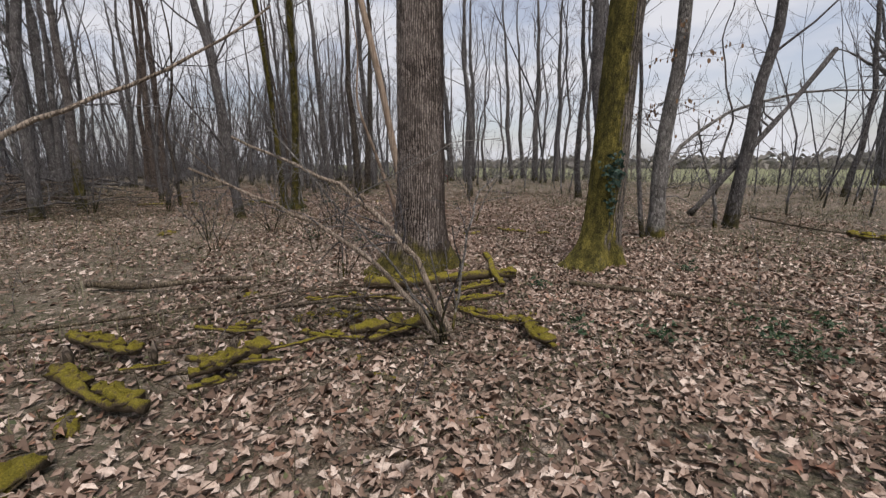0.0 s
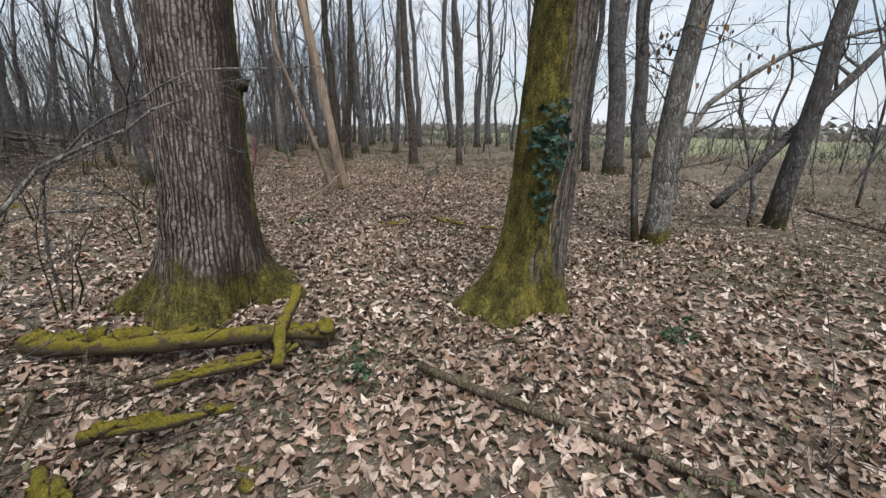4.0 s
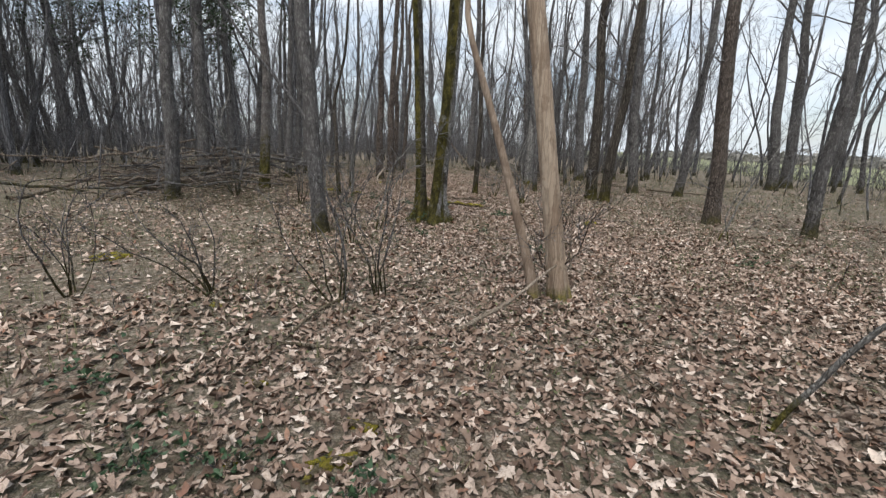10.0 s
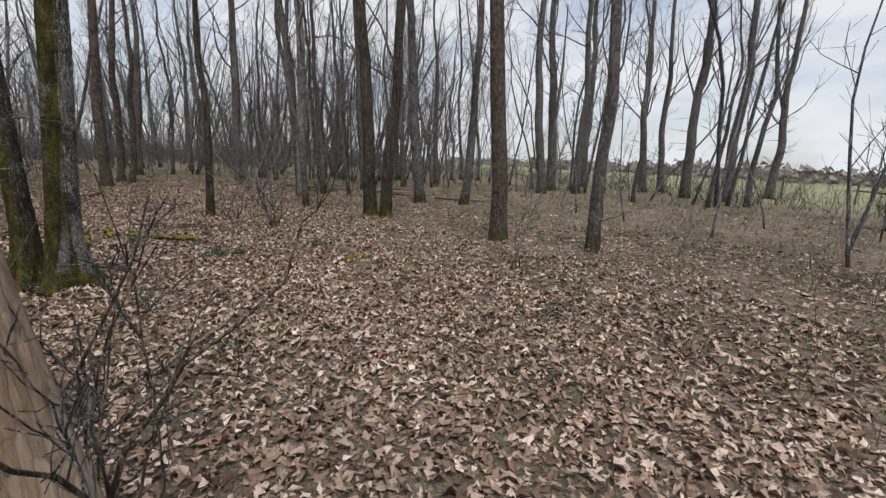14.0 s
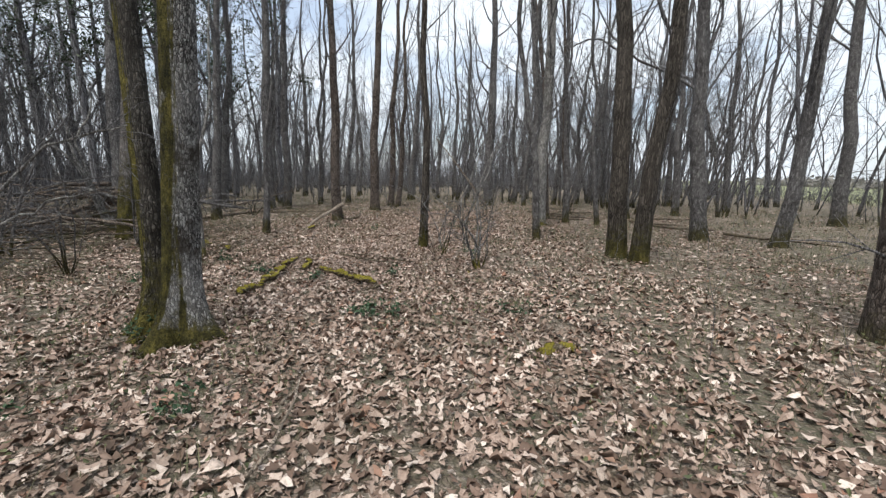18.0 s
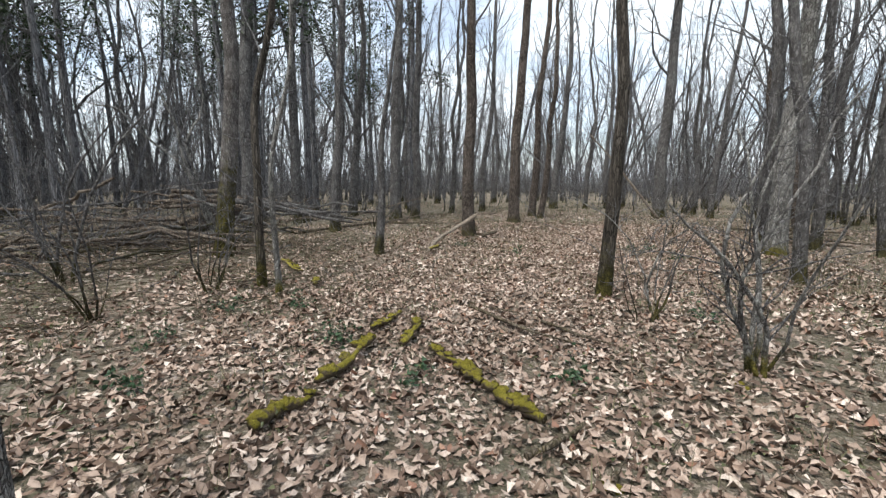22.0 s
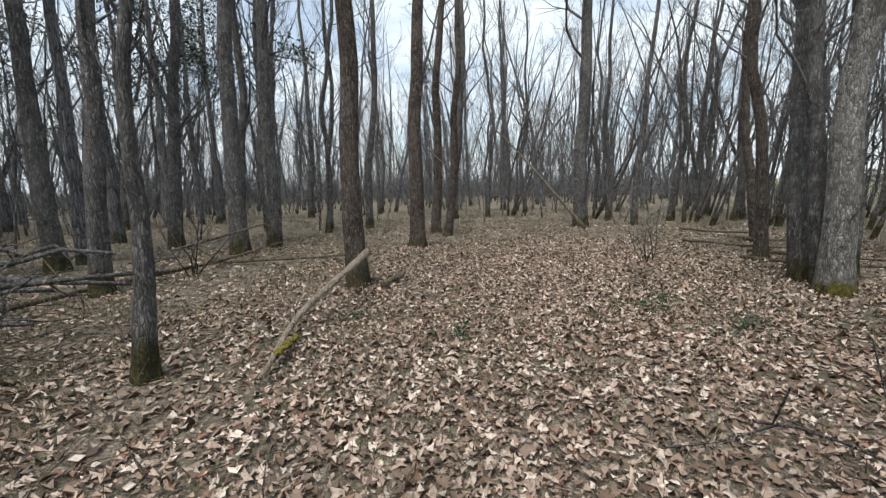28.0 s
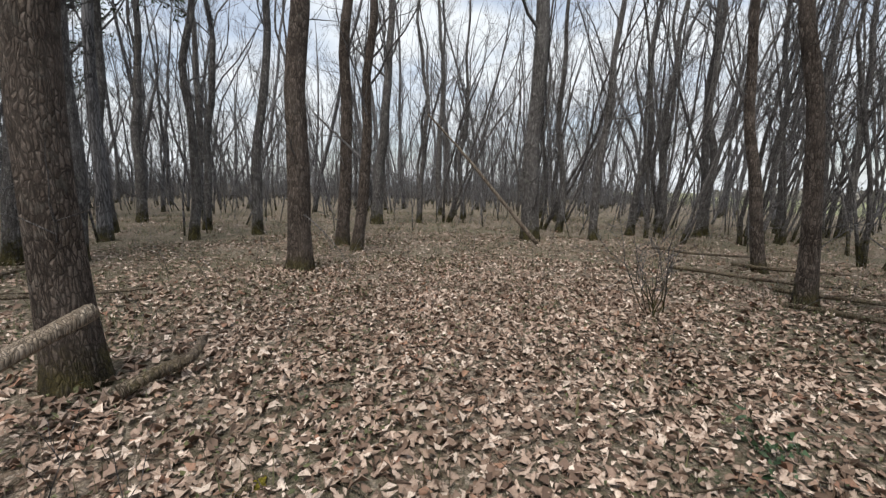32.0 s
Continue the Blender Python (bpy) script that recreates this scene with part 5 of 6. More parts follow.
brush_pile(-14.4, 13.4, 71, 70)
brush_pile(-12.0, 12.0, 72, 34)
for _k in range(4):
    fallen("log", (-13.95 - 0.1 * _k, 14.85 - 0.1 * _k, 0.88 + 0.1 * _k), (-13.5 - 0.08 * _k, 13.5 + 0.05 * _k, 0.9 + 0.1 * _k), 0.05 + 0.012 * (_k % 2), WOOD_DEAD, "Dark barkless log stacked on the brushwood heap", "log", 650 + _k, 0.03)
    fallen("log", (-14.1 - 0.12 * _k, 13.7 + 0.22 * _k, 0.5 + 0.1 * _k), (-16.2 + 0.2 * _k, 14.4 + 0.15 * _k, 0.55 + 0.07 * _k), 0.07 + 0.012 * (_k % 3), WOOD_DEAD, "Grey barkless log on the brushwood heap", "log", 640 + _k, 0.02)


# ---- shrubs, saplings, brambles ----
def shrub(x, y, stems, height, spread, seed, r=0.014, label="Bare multi-stemmed shrub growing from leaf litter", material=None, rich=5, first=0.3):
    g = rnd(seed)
    ob = thing("shrub", x, y, gz(x, y), label, "shrub", "bare shrubs")
    a = g.uniform(0, 6.28, stems)
    way = np.column_stack([0.7 * spread * np.cos(a), 0.7 * spread * np.sin(a), np.ones(stems)]) + g.normal(0, 0.08, (stems, 3))
    start = np.column_stack([0.06 * np.cos(a), 0.06 * np.sin(a), np.full(stems, -0.03)])
    l1 = grow(g, start, way, height * g.uniform(0.6, 1.15, stems), 0.75 * r * g.uniform(0.5, 1.4, stems), 9, 0.1, 0.17, 0.3)
    bearing = [part("stem", mesh("stem", *tubes(l1[0][k:k + 1], l1[1][k:k + 1], 6), material or BARK), ob) for k in range(stems)]
    l2 = sprout(g, *l1, rich, first, 1.0, (0.5, 1.2), 0.32, 5, 0.25, 0.2, 0.45)
    l3 = sprout(g, *l2, 4, 0.2, 1.0, (0.4, 0.9), 0.45, 3, 0.2, 0.2, 0.6)
    twig_parts(l2, l3, 4, 0.0022, BARK_TWIG, bearing)
    return ob


def arching(x, y, points, r, seed, label, twigs=11, material=None):
    """A sapling whose stem bows through the given places."""
    g = rnd(seed)
    p = np.array([(x, y, gz(x, y) - 0.03)] + list(points)) - [x, y, 0]
    t = np.linspace(0, len(p) - 1, 16)
    line = np.column_stack([np.interp(t, np.arange(len(p)), p[:, k]) for k in range(3)])
    line[1:-1] = 0.25 * line[:-2] + 0.5 * line[1:-1] + 0.25 * line[2:]
    line[1:-1] += g.normal(0, 0.012, (14, 3))
    rad = r * np.linspace(1, 0.3, 16)
    ob = thing("sapling", x, y, 0.0, label, "sapling")
    # Default bark is pale: sunlight on the stem is put into its colour.
    stem = part("stem", mesh("stem", *tubes(line[None], rad[None], 7), material or BARK_LICHEN_AND_LIT), ob)
    l2 = sprout(g, line[None], rad[None], twigs, 0.3, 1.0, (0.5, 1.1), 0.25, 5, 0.1, 0.15, 0.4)
    l3 = sprout(g, *l2, 4, 0.2, 1.0, (0.4, 0.9), 0.45, 3, 0.1, 0.2, 0.6)
    twig_parts(l2, l3, 4, 0.002, BARK_TWIG, [stem])


# Pale wood here carries the sunlight on the branch in its colour.
arching(-1.30, 3.40, [(-1.0, 3.55, 1.25), (-0.64, 3.79, 1.67), (-0.33, 4.15, 1.91), (0.14, 4.56, 2.24), (0.59, 4.83, 2.64)], 0.025, 61, "Bare sapling with a long arching branch", 11, WOOD_PALE)
shrub(1.88, 4.95, 5, 1.3, 0.7, 62, 0.016, "Bare hazel shrub with crooked stems before the oak", None, 3, 0.5)
# The next two bowed stems are coloured pale as if sunlit.
arching(1.97, 4.95, [(1.53, 4.92, 0.85), (1.01, 4.93, 1.3), (0.10, 4.92, 1.7)], 0.032, 63, "Bowed bare sapling leaning from the shrub", 13, WOOD_PALE)
arching(1.86, 4.92, [(1.3, 4.85, 0.7), (0.7, 4.7, 1.1), (0.0, 4.5, 1.45)], 0.028, 163, "Bowed bare sapling with a low spreading branch", 13, WOOD_PALE)
arching(1.9, 4.9, [(1.55, 4.9, 0.5), (1.1, 4.75, 1.1), (0.6, 4.6, 1.75)], 0.014, 164, "Thin bowed bare sapling")
arching(1.92, 5.00, [(2.06, 5.29, 0.9), (2.13, 5.48, 1.2), (2.57, 5.78, 1.5)], 0.014, 64, "Thin upright sapling with a side twig")
arching(0.27, 6.81, [(0.32, 6.80, 1.0), (1.20, 6.55, 1.4), (1.82, 6.73, 1.72), (2.38, 7.17, 1.78)], 0.012, 65, "Thin bare sapling with a level twig")
shrub(0.23, 6.86, 3, 1.6, 0.25, 66)
shrub(-1.66, 11.33, 6, 1.9, 0.4, 67, 0.018)
shrub(-1.61, 11.81, 7, 1.6, 0.3, 68, 0.013)
shrub(-2.77, 10.49, 6, 1.3, 0.5, 69)
shrub(-0.38, 13.3, 10, 1.6, 0.15, 70, 0.015, "Thin dry stems round the foot of the dead tree", WOOD_DEAD)
shrub(-5.47, 19.75, 6, 2.6, 0.12, 274, 0.024, "Tall bare shrub with crooked pale mossy stems", BARK_LICHEN_AND_LIT, 10, 0.15)
shrub(-6.6, 19.7, 4, 1.0, 0.4, 75, 0.014)
arching(-6.65, 19.90, [(-6.75, 19.84, 0.39), (-6.66, 19.89, 0.76), (-6.52, 19.98, 0.93), (-6.39, 20.04, 1.08)], 0.016, 271, "Crooked bare sapling with pale twigs on litter", 9)
arching(-6.68, 19.88, [(-6.75, 19.84, 0.39), (-6.93, 19.71, 0.94), (-7.23, 19.46, 1.19), (-7.44, 19.24, 1.35)], 0.012, 272, "Thin bare sapling bowing to one side", 9)
arching(-6.63, 19.91, [(-6.70, 19.90, 0.5), (-6.62, 19.92, 0.98), (-6.60, 19.93, 1.5), (-6.54, 19.96, 1.9)], 0.010, 273, "Thin upright bare sapling with pale twigs", 8)
arching(1.75, 12.30, [(2.0, 12.26, 0.6), (2.2, 12.26, 1.0), (2.62, 12.4, 1.36), (3.1, 12.3, 1.8), (3.5, 12.2, 2.1)], 0.018, 275, "Bare leaning sapling at the side of the way", 5)
arching(-4.7, 13.9, [(-4.6, 14.2, 1.2), (-4.45, 14.7, 1.7), (-4.1, 15.2, 1.85)], 0.018, 77, "Bare sapling with level twigs beside the twin-stemmed oak", 22)
arching(-4.65, 13.95, [(-4.5, 14.2, 0.9), (-4.25, 14.6, 1.25), (-3.9, 15.05, 1.4)], 0.014, 177, "Thin bare sapling with level twigs", 18)
arching(-0.05, 18.5, [(0.2, 18.75, 0.9), (0.5, 19.0, 1.75), (0.7, 19.2, 2.4)], 0.017, 76, "Thin bare sapling leaning beside a tree")
arching(0.08, 18.8, [(-0.08, 18.85, 0.5), (0.12, 18.95, 1.0), (0.1, 18.9, 1.35)], 0.013, 176, "Short crooked bare sapling")
shrub(-11.95, 25.5, 12, 1.5, 0.28, 77, 0.009, "Dense cluster of thin bare shoots")
shrub(-9.3, 15.2, 7, 1.8, 0.6, 78, 0.016)
shrub(-8.6, 14.2, 6, 2.2, 0.5, 79, 0.016)
shrub(-10.3, 13.2, 6, 3.2, 0.45, 80, 0.028, "Dark crooked bare shrub behind the brushwood")
shrub(-3.80, 12.83, 6, 1.8, 0.5, 81)
shrub(-3.61, 9.38, 6, 1.6, 0.5, 82)
shrub(-2.54, 8.15, 5, 1.2, 0.5, 83)
shrub(-0.97, 8.67, 4, 0.9, 0.5, 84, 0.01)
shrub(-16.6, 18.4, 7, 1.8, 0.6, 85, 0.02)

# dead crowns over the brushwood
for _k in range(5):
    _g = rnd(820 + _k)
    _x, _y, _z = -13.3 + _g.normal(0, 0.5), 14.2 + 0.5 * _k + _g.normal(0, 0.2), 0.5 + _g.uniform(0, 0.7)
    fallen("dead_limb", (_x, _y, _z), (_x + _g.uniform(0.4, 1.6), _y + _g.uniform(1.6, 2.6), _g.uniform(0.25, 0.9)), 0.045, BARK, "Grey dead limb with bare twigs over the brushwood", "dead branch", 830 + _k, 0.1, twigs=9, tip=0.4)

for _k in range(3):
    fallen("log", (-13.9 - 0.35 * _k, 11.4 - 0.1 * _k, 0.09 + 0.12 * _k), (-16.3 - 0.2 * _k, 13.7 + 0.2 * _k, 0.12 + 0.14 * _k), 0.08 - 0.012 * _k, WOOD_DEAD, "Long grey fallen log at the edge of the brushwood heap", "log", 660 + _k, 0.03)
# a dark crooked dead stem that rises from the heap
arching(-13.9, 14.55, [(-13.75, 14.19, 1.22), (-13.67, 13.95, 1.87), (-13.66, 13.94, 2.34), (-13.61, 13.8, 2.9), (-13.52, 13.57, 3.38)], 0.05, 276, "Dark crooked dead stem rising from the brushwood heap", 8)
arching(-13.85, 14.5, [(-13.72, 14.1, 1.3), (-13.66, 13.93, 1.8), (-13.42, 13.31, 2.38), (-13.29, 13.03, 2.84), (-13.1, 12.6, 2.9)], 0.04, 277, "Dark crooked dead limb bent over the brushwood heap", 8)
arching(-13.88, 14.58, [(-13.74, 14.2, 1.3), (-13.68, 14.0, 2.29), (-13.77, 14.28, 2.78), (-13.82, 14.45, 3.25), (-13.76, 14.23, 4.09)], 0.035, 278, "Dark forked dead limb above the brushwood heap", 7)

# crooked dead limbs by the grey trees
fallen("dead_limb", (6.53, 11.44, 0.3), (9.82, 12.72, 3.9), 0.075, BARK, "Dark crooked dead limb leaning by grey trees", "dead branch", 86, 0.02, twigs=6, tip=0.6)
arching(5.86, 11.32, [(5.89, 11.38, 0.85), (6.21, 11.61, 1.81), (7.37, 12.07, 2.54), (9.10, 12.48, 3.0), (11.13, 12.75, 2.97)], 0.06, 87, "Dark crooked bare limb arching past the grey trees")
arching(7.18, 11.64, [(7.09, 11.64, 0.71), (6.87, 12.02, 1.7), (6.78, 12.09, 2.4)], 0.05, 88, "Short crooked dead stem")


def hanging_leaves(x, y, z, seed, count, spread, label):
    """Dry brown leaves that still hang on thin twigs."""
    g = rnd(seed)
    ob = thing("leafy_twig", x, y, 0.0, label, "twig", "twigs with dry leaves")
    way = unit(np.column_stack([g.normal(0, 1, (7, 2)), g.normal(0, 0.3, 7)]))
    l1 = grow(g, np.tile([0.0, 0.0, z], (7, 1)), way, np.full(7, spread), np.full(7, 0.006), 6, 0.0, 0.15, 0.4)
    stems = [part("twig", mesh("twig", *tubes(l1[0][k:k + 1], l1[1][k:k + 1], 4), BARK_TWIG), ob) for k in range(7)]
    for k in range(7):
        at = l1[0][k, g.integers(1, 6, count)] + g.normal(0, 0.06, (count, 3))
        tv, tf = BEECH_LEAF
        a, s = g.uniform(0, 6.28, count), g.uniform(0.05, 0.09, count)
        v = np.stack([np.stack([tv[:, 1] * np.cos(q) * e, tv[:, 1] * np.sin(q) * e, -tv[:, 0] * e], 1) for q, e in zip(a, s)]) + at[:, None]
        f = tf[None] + (np.arange(count) * len(tv))[:, None, None]
        part("leaves", mesh("leaves", v.reshape(-1, 3), f.reshape(-1, 3), BROWN_LEAF, False), stems[k])


hanging_leaves(5.46, 10.36, 2.6, 281, 9, 1.3, "Dry brown leaves hanging on twigs of the grey tree")
hanging_leaves(5.7, 10.5, 3.4, 282, 9, 1.3, "Dry brown leaves hanging high on thin twigs")
hanging_leaves(6.35, 18.70, 3.0, 283, 10, 1.8, "Dry brown leaves hanging on low twigs")


def undergrowth(seed):
    """Fine bare twigs standing over the litter."""
    g = rnd(seed)
    p = np.concatenate([scatter(g, 1.3, 6, 1.4), scatter(g, 6, 16, 1.8)])
    p = clumped(g, p, 0.15)
    n = len(p)
    start = np.column_stack([p, ground_z(p[:, 0], p[:, 1]) - 0.02])
    way = np.column_stack([g.normal(0, 0.45, (n, 2)), np.ones(n)])
    h = g.uniform(0.2, 0.7, n) * g.choice([1.0, 1.0, 2.2], n)
    l1 = grow(g, start, way, h, np.full(n, 0.004), 4, 0.1, 0.2, 0.5)
    l2 = sprout(g, *l1, 3, 0.3, 1.0, (0.4, 1.1), 0.45, 3, 0.1, 0.2, 0.7)
    ob = new("undergrowth", mesh("undergrowth", *joined(tubes(*l1, 3), tubes(l2[0], np.maximum(l2[1], 0.002), 3)), BARK_TWIG))
    tagged(ob, "Fine bare twigs and seedlings over the litter", "undergrowth", kind="stuff")
    q = clumped(g, np.concatenate([scatter(g, 0.3, 3, 6), scatter(g, 3, 9, 14), scatter(g, 9, 20, 15)]), 0.12)
    q = np.repeat(q, 6, 0) + g.normal(0, 0.06, (len(q) * 6, 2))
    m = len(q)
    a, lean, tall, wide = g.uniform(0, 6.28, m), g.uniform(0.1, 0.7, m), g.uniform(0.05, 0.22, m), g.uniform(0.002, 0.006, m)
    foot = np.column_stack([q, ground_z(q[:, 0], q[:, 1])])
    tip = foot + np.column_stack([np.cos(a) * lean * tall, np.sin(a) * lean * tall, tall])
    side = np.column_stack([-np.sin(a) * wide, np.cos(a) * wide, np.zeros(m)])
    v = np.stack([foot - side, foot + side, tip], 1).reshape(-1, 3)
    q = clumped(g, np.concatenate([scatter(g, 1.0, 4, 10), scatter(g, 4, 10, 20), scatter(g, 10, 20, 10)]), 0.05)
    q = np.repeat(q, 5, 0) + g.normal(0, 0.09, (len(q) * 5, 2))
    m = len(q)
    foot = np.column_stack([q, ground_z(q[:, 0], q[:, 1])])
    tip = foot + np.column_stack([g.normal(0, 0.07, (m, 2)), g.uniform(0.06, 0.3, m)])
    a = g.uniform(0, 3.14, m)
    side = np.column_stack([np.cos(a), np.sin(a), np.zeros(m)]) * g.uniform(0.0015, 0.0035, m)[:, None]
    dry = np.stack([foot - side, foot + side, tip], 1).reshape(-1, 3)
    tagged(new("dry_stalks", mesh("dry_stalks", dry, np.arange(len(dry)).reshape(-1, 3), STALK, False)), "Thin grey-brown dry stalks standing in the litter", "stalks", kind="stuff")
    blades = new("grass", mesh("grass", v, np.arange(len(v)).reshape(-1, 3), GRASS, False))
    tagged(blades, "Sparse thin grass blades between fallen leaves", "grass", kind="stuff")


undergrowth(91)


def seedlings(seed):
    """Small dull green leaves of herbs and seedlings in patches over the litter."""
    g = rnd(seed)
    p = clumped(g, np.concatenate([scatter(g, 0.3, 2.5, 30), scatter(g, 2.5, 7, 34), scatter(g, 7, 16, 16)]), 0.04)
    p = np.repeat(p, 3, 0) + g.normal(0, 0.05, (len(p) * 3, 2))
    v, f = leaf_field(g, FOLDED_LEAF, p, (0.018, 0.05), 0.5, 0.09, 0.025)
    tagged(new("seedlings", mesh("seedlings", v, f, SEEDLING, False)), "Dull green herb leaves and seedlings in patches", "seedlings", kind="stuff")


seedlings(93)


def thicket(seed):
    """Low bare brush that closes the view under the trees."""
    g = rnd(seed)
    p = np.column_stack([g.uniform(-75, 28, 9000), g.uniform(-20, 85, 9000)])
    d = off_track(p[:, 0], p[:, 1])
    p = p[(d > 13) & (d < 60) & (p.sum(1) < 42) & (g.uniform(0, 1, 9000) < np.clip((d - 10) / 16, 0.15, 1))][:1250]
    p = np.repeat(p, 4, 0) + g.normal(0, 0.25, (len(p) * 4, 2))
    n = len(p)
    start = np.column_stack([p, np.full(n, -0.05)])
    way = np.column_stack([g.normal(0, 0.45, (n, 2)), np.ones(n)])
    l1 = grow(g, start, way, g.uniform(0.6, 2.8, n), np.full(n, 0.010), 3, 0.2, 0.2, 0.5)
    l2 = sprout(g, *l1, 2, 0.2, 1.0, (0.3, 1.0), 0.5, 2, 0.2, 0.2, 0.7)
    ob = new("thicket", mesh("thicket", *joined(tubes(*l1, 3), tubes(l2[0], np.maximum(l2[1], 0.006), 3)), BARK_TWIG))
    tagged(ob, "Low bare brush and saplings deep in the wood", "brush", kind="stuff")


thicket(92)


def far_brush(seed):
    """Deep bands of brush that end the view under the far trees."""
    g = rnd(seed)
    p = np.column_stack([g.uniform(-100, 0, 9000), g.uniform(-40, 90, 9000)])
    d = off_track(p[:, 0], p[:, 1])
    p = p[(d > 42) & (d < 78) & (p.sum(1) < 42) & (p[:, 1] > 0.55 * p[:, 0])][:1100]
    p = np.repeat(p, 5, 0) + g.normal(0, 0.7, (len(p) * 5, 2))
    n = len(p)
    way = np.column_stack([g.normal(0, 0.4, (n, 2)), np.ones(n)])
    l1 = grow(g, np.column_stack([p, np.full(n, -0.1)]), way, g.uniform(1.2, 4.5, n), np.full(n, 0.035), 3, 0.2, 0.2, 0.4)
    l2 = sprout(g, *l1, 2, 0.1, 1.0, (0.3, 1.0), 0.5, 2, 0.2, 0.2, 0.8)
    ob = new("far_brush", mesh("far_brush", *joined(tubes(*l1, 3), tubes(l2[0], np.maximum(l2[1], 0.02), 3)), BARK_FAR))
    tagged(ob, "Far grey brush under the distant trees", "brush", kind="stuff")


far_brush(94)


def bramble(x, y, seed, size=0.22, count=46):
    """A low tuft of small green leaves on thin runners."""
    g = rnd(seed)
    ob = thing("bramble", x, y, gz(x, y), "Low tuft of dull green bramble leaves on litter", "bramble", "bramble tufts")
    a, d = g.uniform(0, 6.28, 7), g.uniform(0.5, 1.0, 7)
    way = np.column_stack([np.cos(a), np.sin(a), g.uniform(0.4, 1.0, 7)])
    l1 = grow(g, np.zeros((7, 3)), way, size * 1.3 * d, np.full(7, 0.003), 5, -0.3, 0.2)
    for k in range(7):
        part("runner", mesh("runner", *tubes(l1[0][k:k + 1], l1[1][k:k + 1], 3), BARK_TWIG), ob)
    p = l1[0][g.integers(0, 7, count), g.integers(1, 5, count)] + g.normal(0, 0.035, (count, 3))
    p[:, 2] = np.maximum(p[:, 2], 0.03)
    v, f = leaf_field(g, BEECH_LEAF, p[:, :2], (0.03, 0.06), 0.5, 0.02)
    v = v.reshape(count, -1, 3)
    v[:, :, 2] += (p[:, 2] - ground_z(p[:, 0], p[:, 1]))[:, None]
    part("leaves", mesh("leaves", v.reshape(-1, 3), f, BRAMBLE, False), ob)


bramble(4.57, 5.14, 401, 0.35, 90)
bramble(2.99, 5.16, 402)
bramble(5.18, 5.29, 403, 0.3)
bramble(3.74, 4.97, 404)
bramble(4.58, 4.79, 405, 0.3)
bramble(-4.78, 15.3, 406, 0.3, 90)
bramble(-4.9, 15.1, 407, 0.28, 70)
bramble(-3.35, 18.48, 408)
bramble(-4.26, 17.08, 409)
bramble(-3.13, 15.35, 410)
bramble(-3.81, 14.35, 411)
bramble(-4.27, 17.12, 412)
bramble(-4.09, 17.3, 413)
bramble(-7.61, 15.09, 414, 0.3)
bramble(-6.5, 15.33, 415)
bramble(-7.06, 16.67, 416)
bramble(-6.11, 17.15, 417)
bramble(-5.75, 18.25, 418)
bramble(-6.52, 20.4, 419)
bramble(-1.33, 9.42, 420, 0.3)
bramble(0.48, 10.07, 421)
bramble(-0.06, 9.75, 422, 0.25)
bramble(-0.33, 9.45, 423)
bramble(2.80, 6.53, 424)
bramble(4.76, 7.27, 425)
bramble(-1.6, 14.92, 426)
bramble(0.8, 16.99, 427)
bramble(-8.24, 16.34, 428)
bramble(-7.25, 16.65, 429)
bramble(-8.45, 15.56, 430)
bramble(-10.49, 23.44, 431)
bramble(-10.25, 22.85, 432)
bramble(-12.32, 19.85, 433)
bramble(-11.12, 20.5, 434)
bramble(-9.34, 23.01, 435)


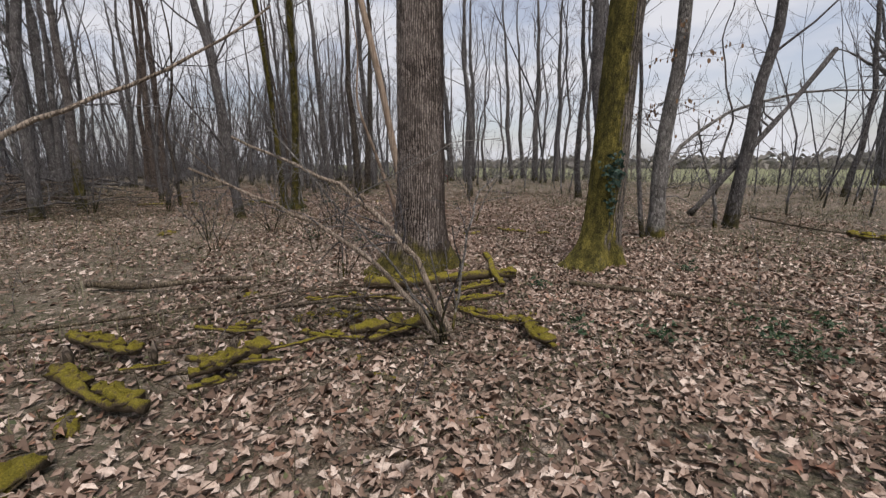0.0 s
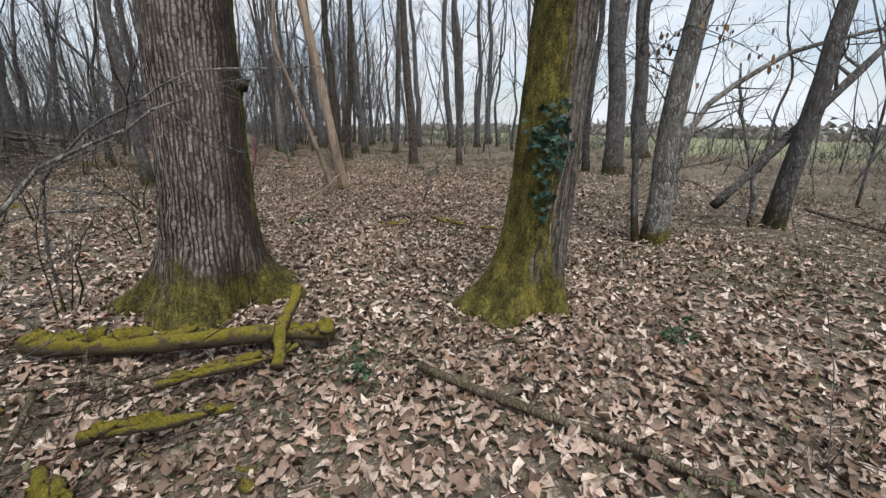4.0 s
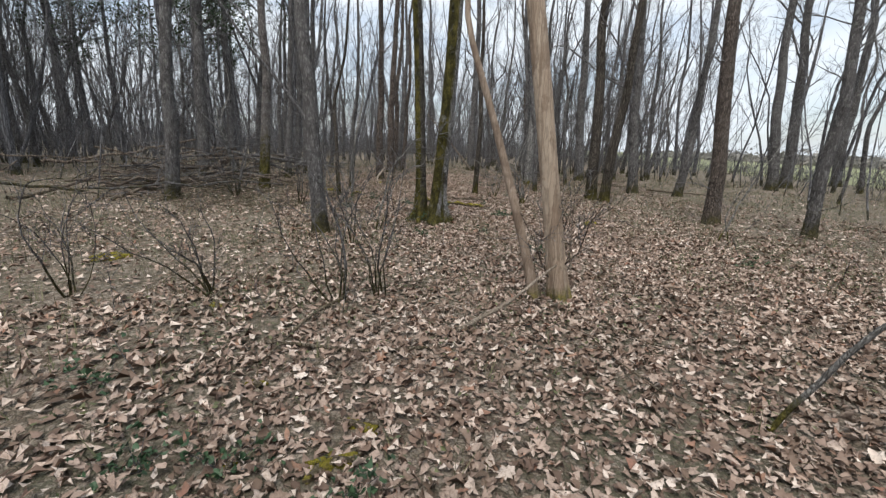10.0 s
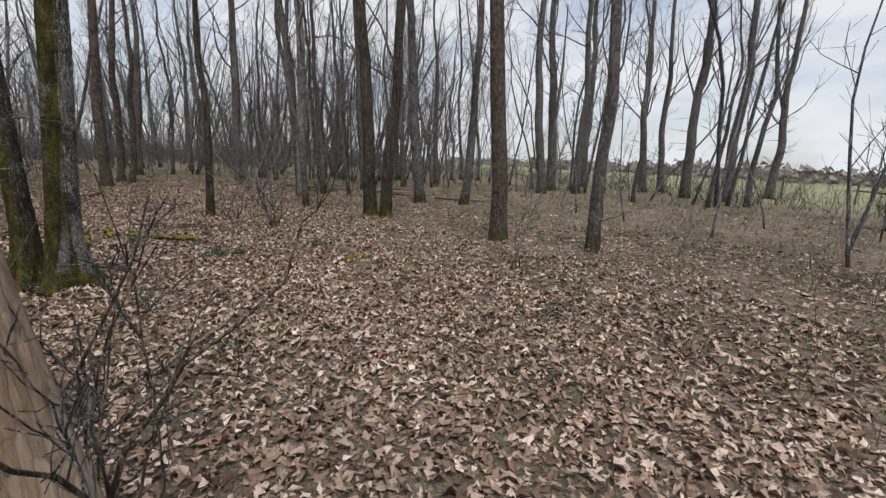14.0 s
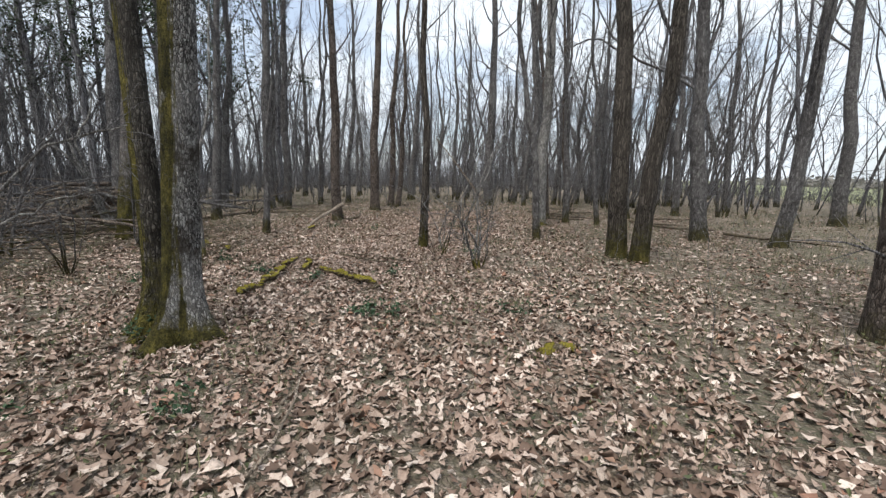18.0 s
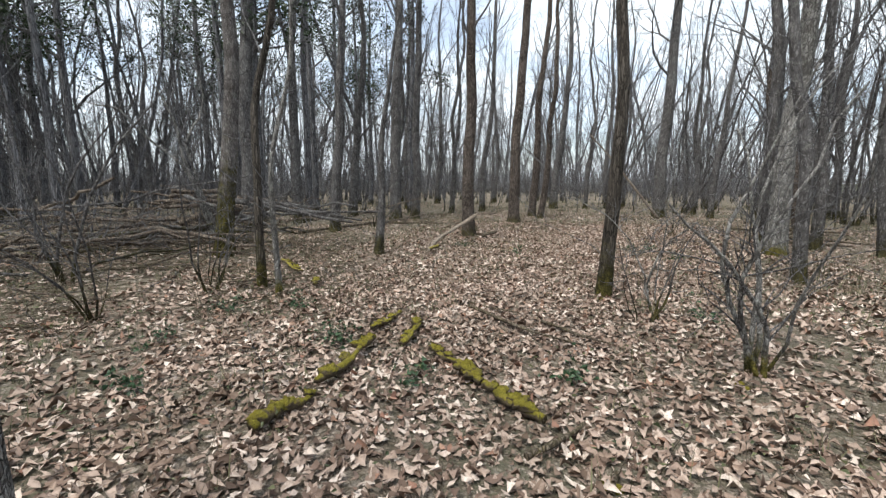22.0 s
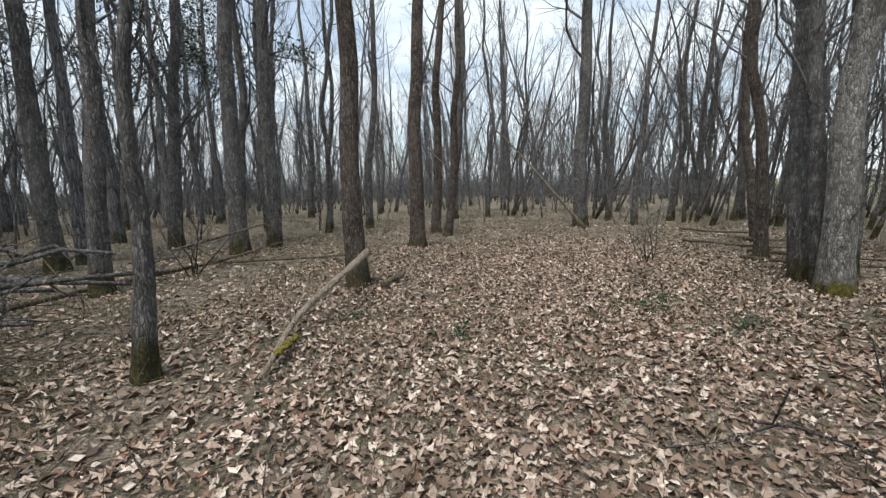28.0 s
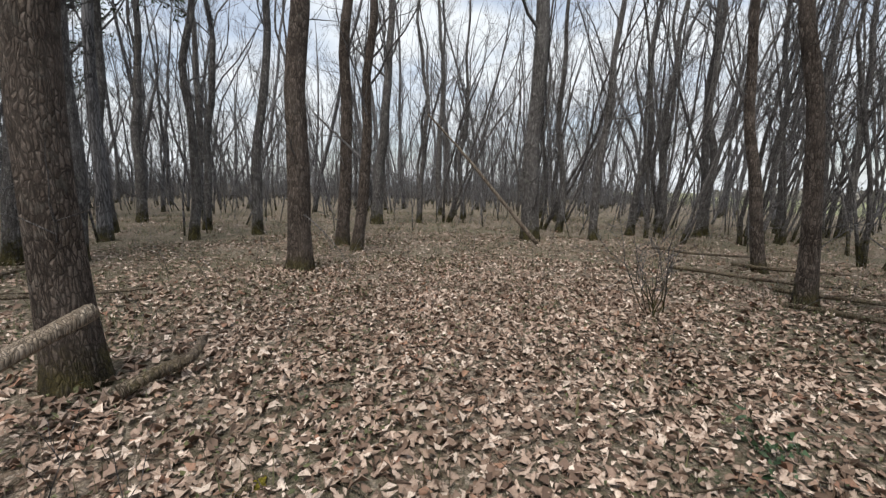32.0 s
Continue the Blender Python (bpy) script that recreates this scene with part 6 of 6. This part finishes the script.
# ---- beyond the wood's edge ----
def far_hedge():
    g = rnd(95)
    t = np.linspace(0, 1, 260)
    c = np.column_stack([95 - 150 * t, 35 + 150 * t]) + g.normal(0, 3, (260, 2))
    p = np.repeat(c, 30, 0) + g.normal(0, 2.2, (260 * 30, 2))
    z = np.abs(g.normal(0, 0.9, len(p))) + 0.1
    a = g.uniform(0, 6.28, len(p))
    s = g.uniform(0.4, 0.9, len(p))
    base = np.column_stack([p, z])
    u = np.column_stack([np.cos(a), np.sin(a), g.normal(0, 0.4, len(p))]) * s[:, None]
    w = np.column_stack([g.normal(0, 0.4, len(p)), g.normal(0, 0.4, len(p)), np.ones(len(p))]) * s[:, None]
    v = np.stack([base - u, base + u, base + w], 1).reshape(-1, 3)
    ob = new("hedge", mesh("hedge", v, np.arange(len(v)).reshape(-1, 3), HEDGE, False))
    tagged(ob, "Distant dark hedge line across the meadow", "hedge", kind="stuff")


far_hedge()


def edge_brush(seed):
    """Low bare brush along the wood's edge before the meadow."""
    g = rnd(seed)
    t = g.uniform(0, 1, 800)
    off = g.normal(0, 2.2, 800)
    p = np.column_stack([38 - 80 * t + off, 10 + 80 * t + off])
    p = np.repeat(p, 4, 0) + g.normal(0, 0.3, (3200, 2))
    n = len(p)
    way = np.column_stack([g.normal(0, 0.5, (n, 2)), np.ones(n)])
    l1 = grow(g, np.column_stack([p, np.full(n, -0.05)]), way, g.uniform(0.4, 1.7, n), np.full(n, 0.012), 3, 0.2, 0.22, 0.5)
    l2 = sprout(g, *l1, 2, 0.2, 1.0, (0.3, 1.0), 0.55, 2, 0.2, 0.2, 0.8)
    ob = new("edge_brush", mesh("edge_brush", *joined(tubes(*l1, 3), tubes(l2[0], np.maximum(l2[1], 0.007), 3)), BARK_FAR))
    tagged(ob, "Low bare brush along the edge of the meadow", "brush", kind="stuff")


edge_brush(97)


def fence_post(x, y, seed):
    g = rnd(seed)
    ob = thing("fence_post", x, y, 0.0, "Grey wooden fence post at the meadow", "fence post", "posts at the meadow")
    p = np.array([[0, 0, -0.1], [0, 0, 0.6], [g.normal(0, 0.03), 0, 1.15], [g.normal(0, 0.03), 0, 1.2]])
    part("post", mesh("post", *tubes(p[None], np.array([[0.055, 0.052, 0.05, 0.005]]), 8), WOOD_DEAD), ob)


for _k in range(16):
    fence_post(30.0 - 2.6 * _k, 27.0 + 2.6 * _k, 600 + _k)
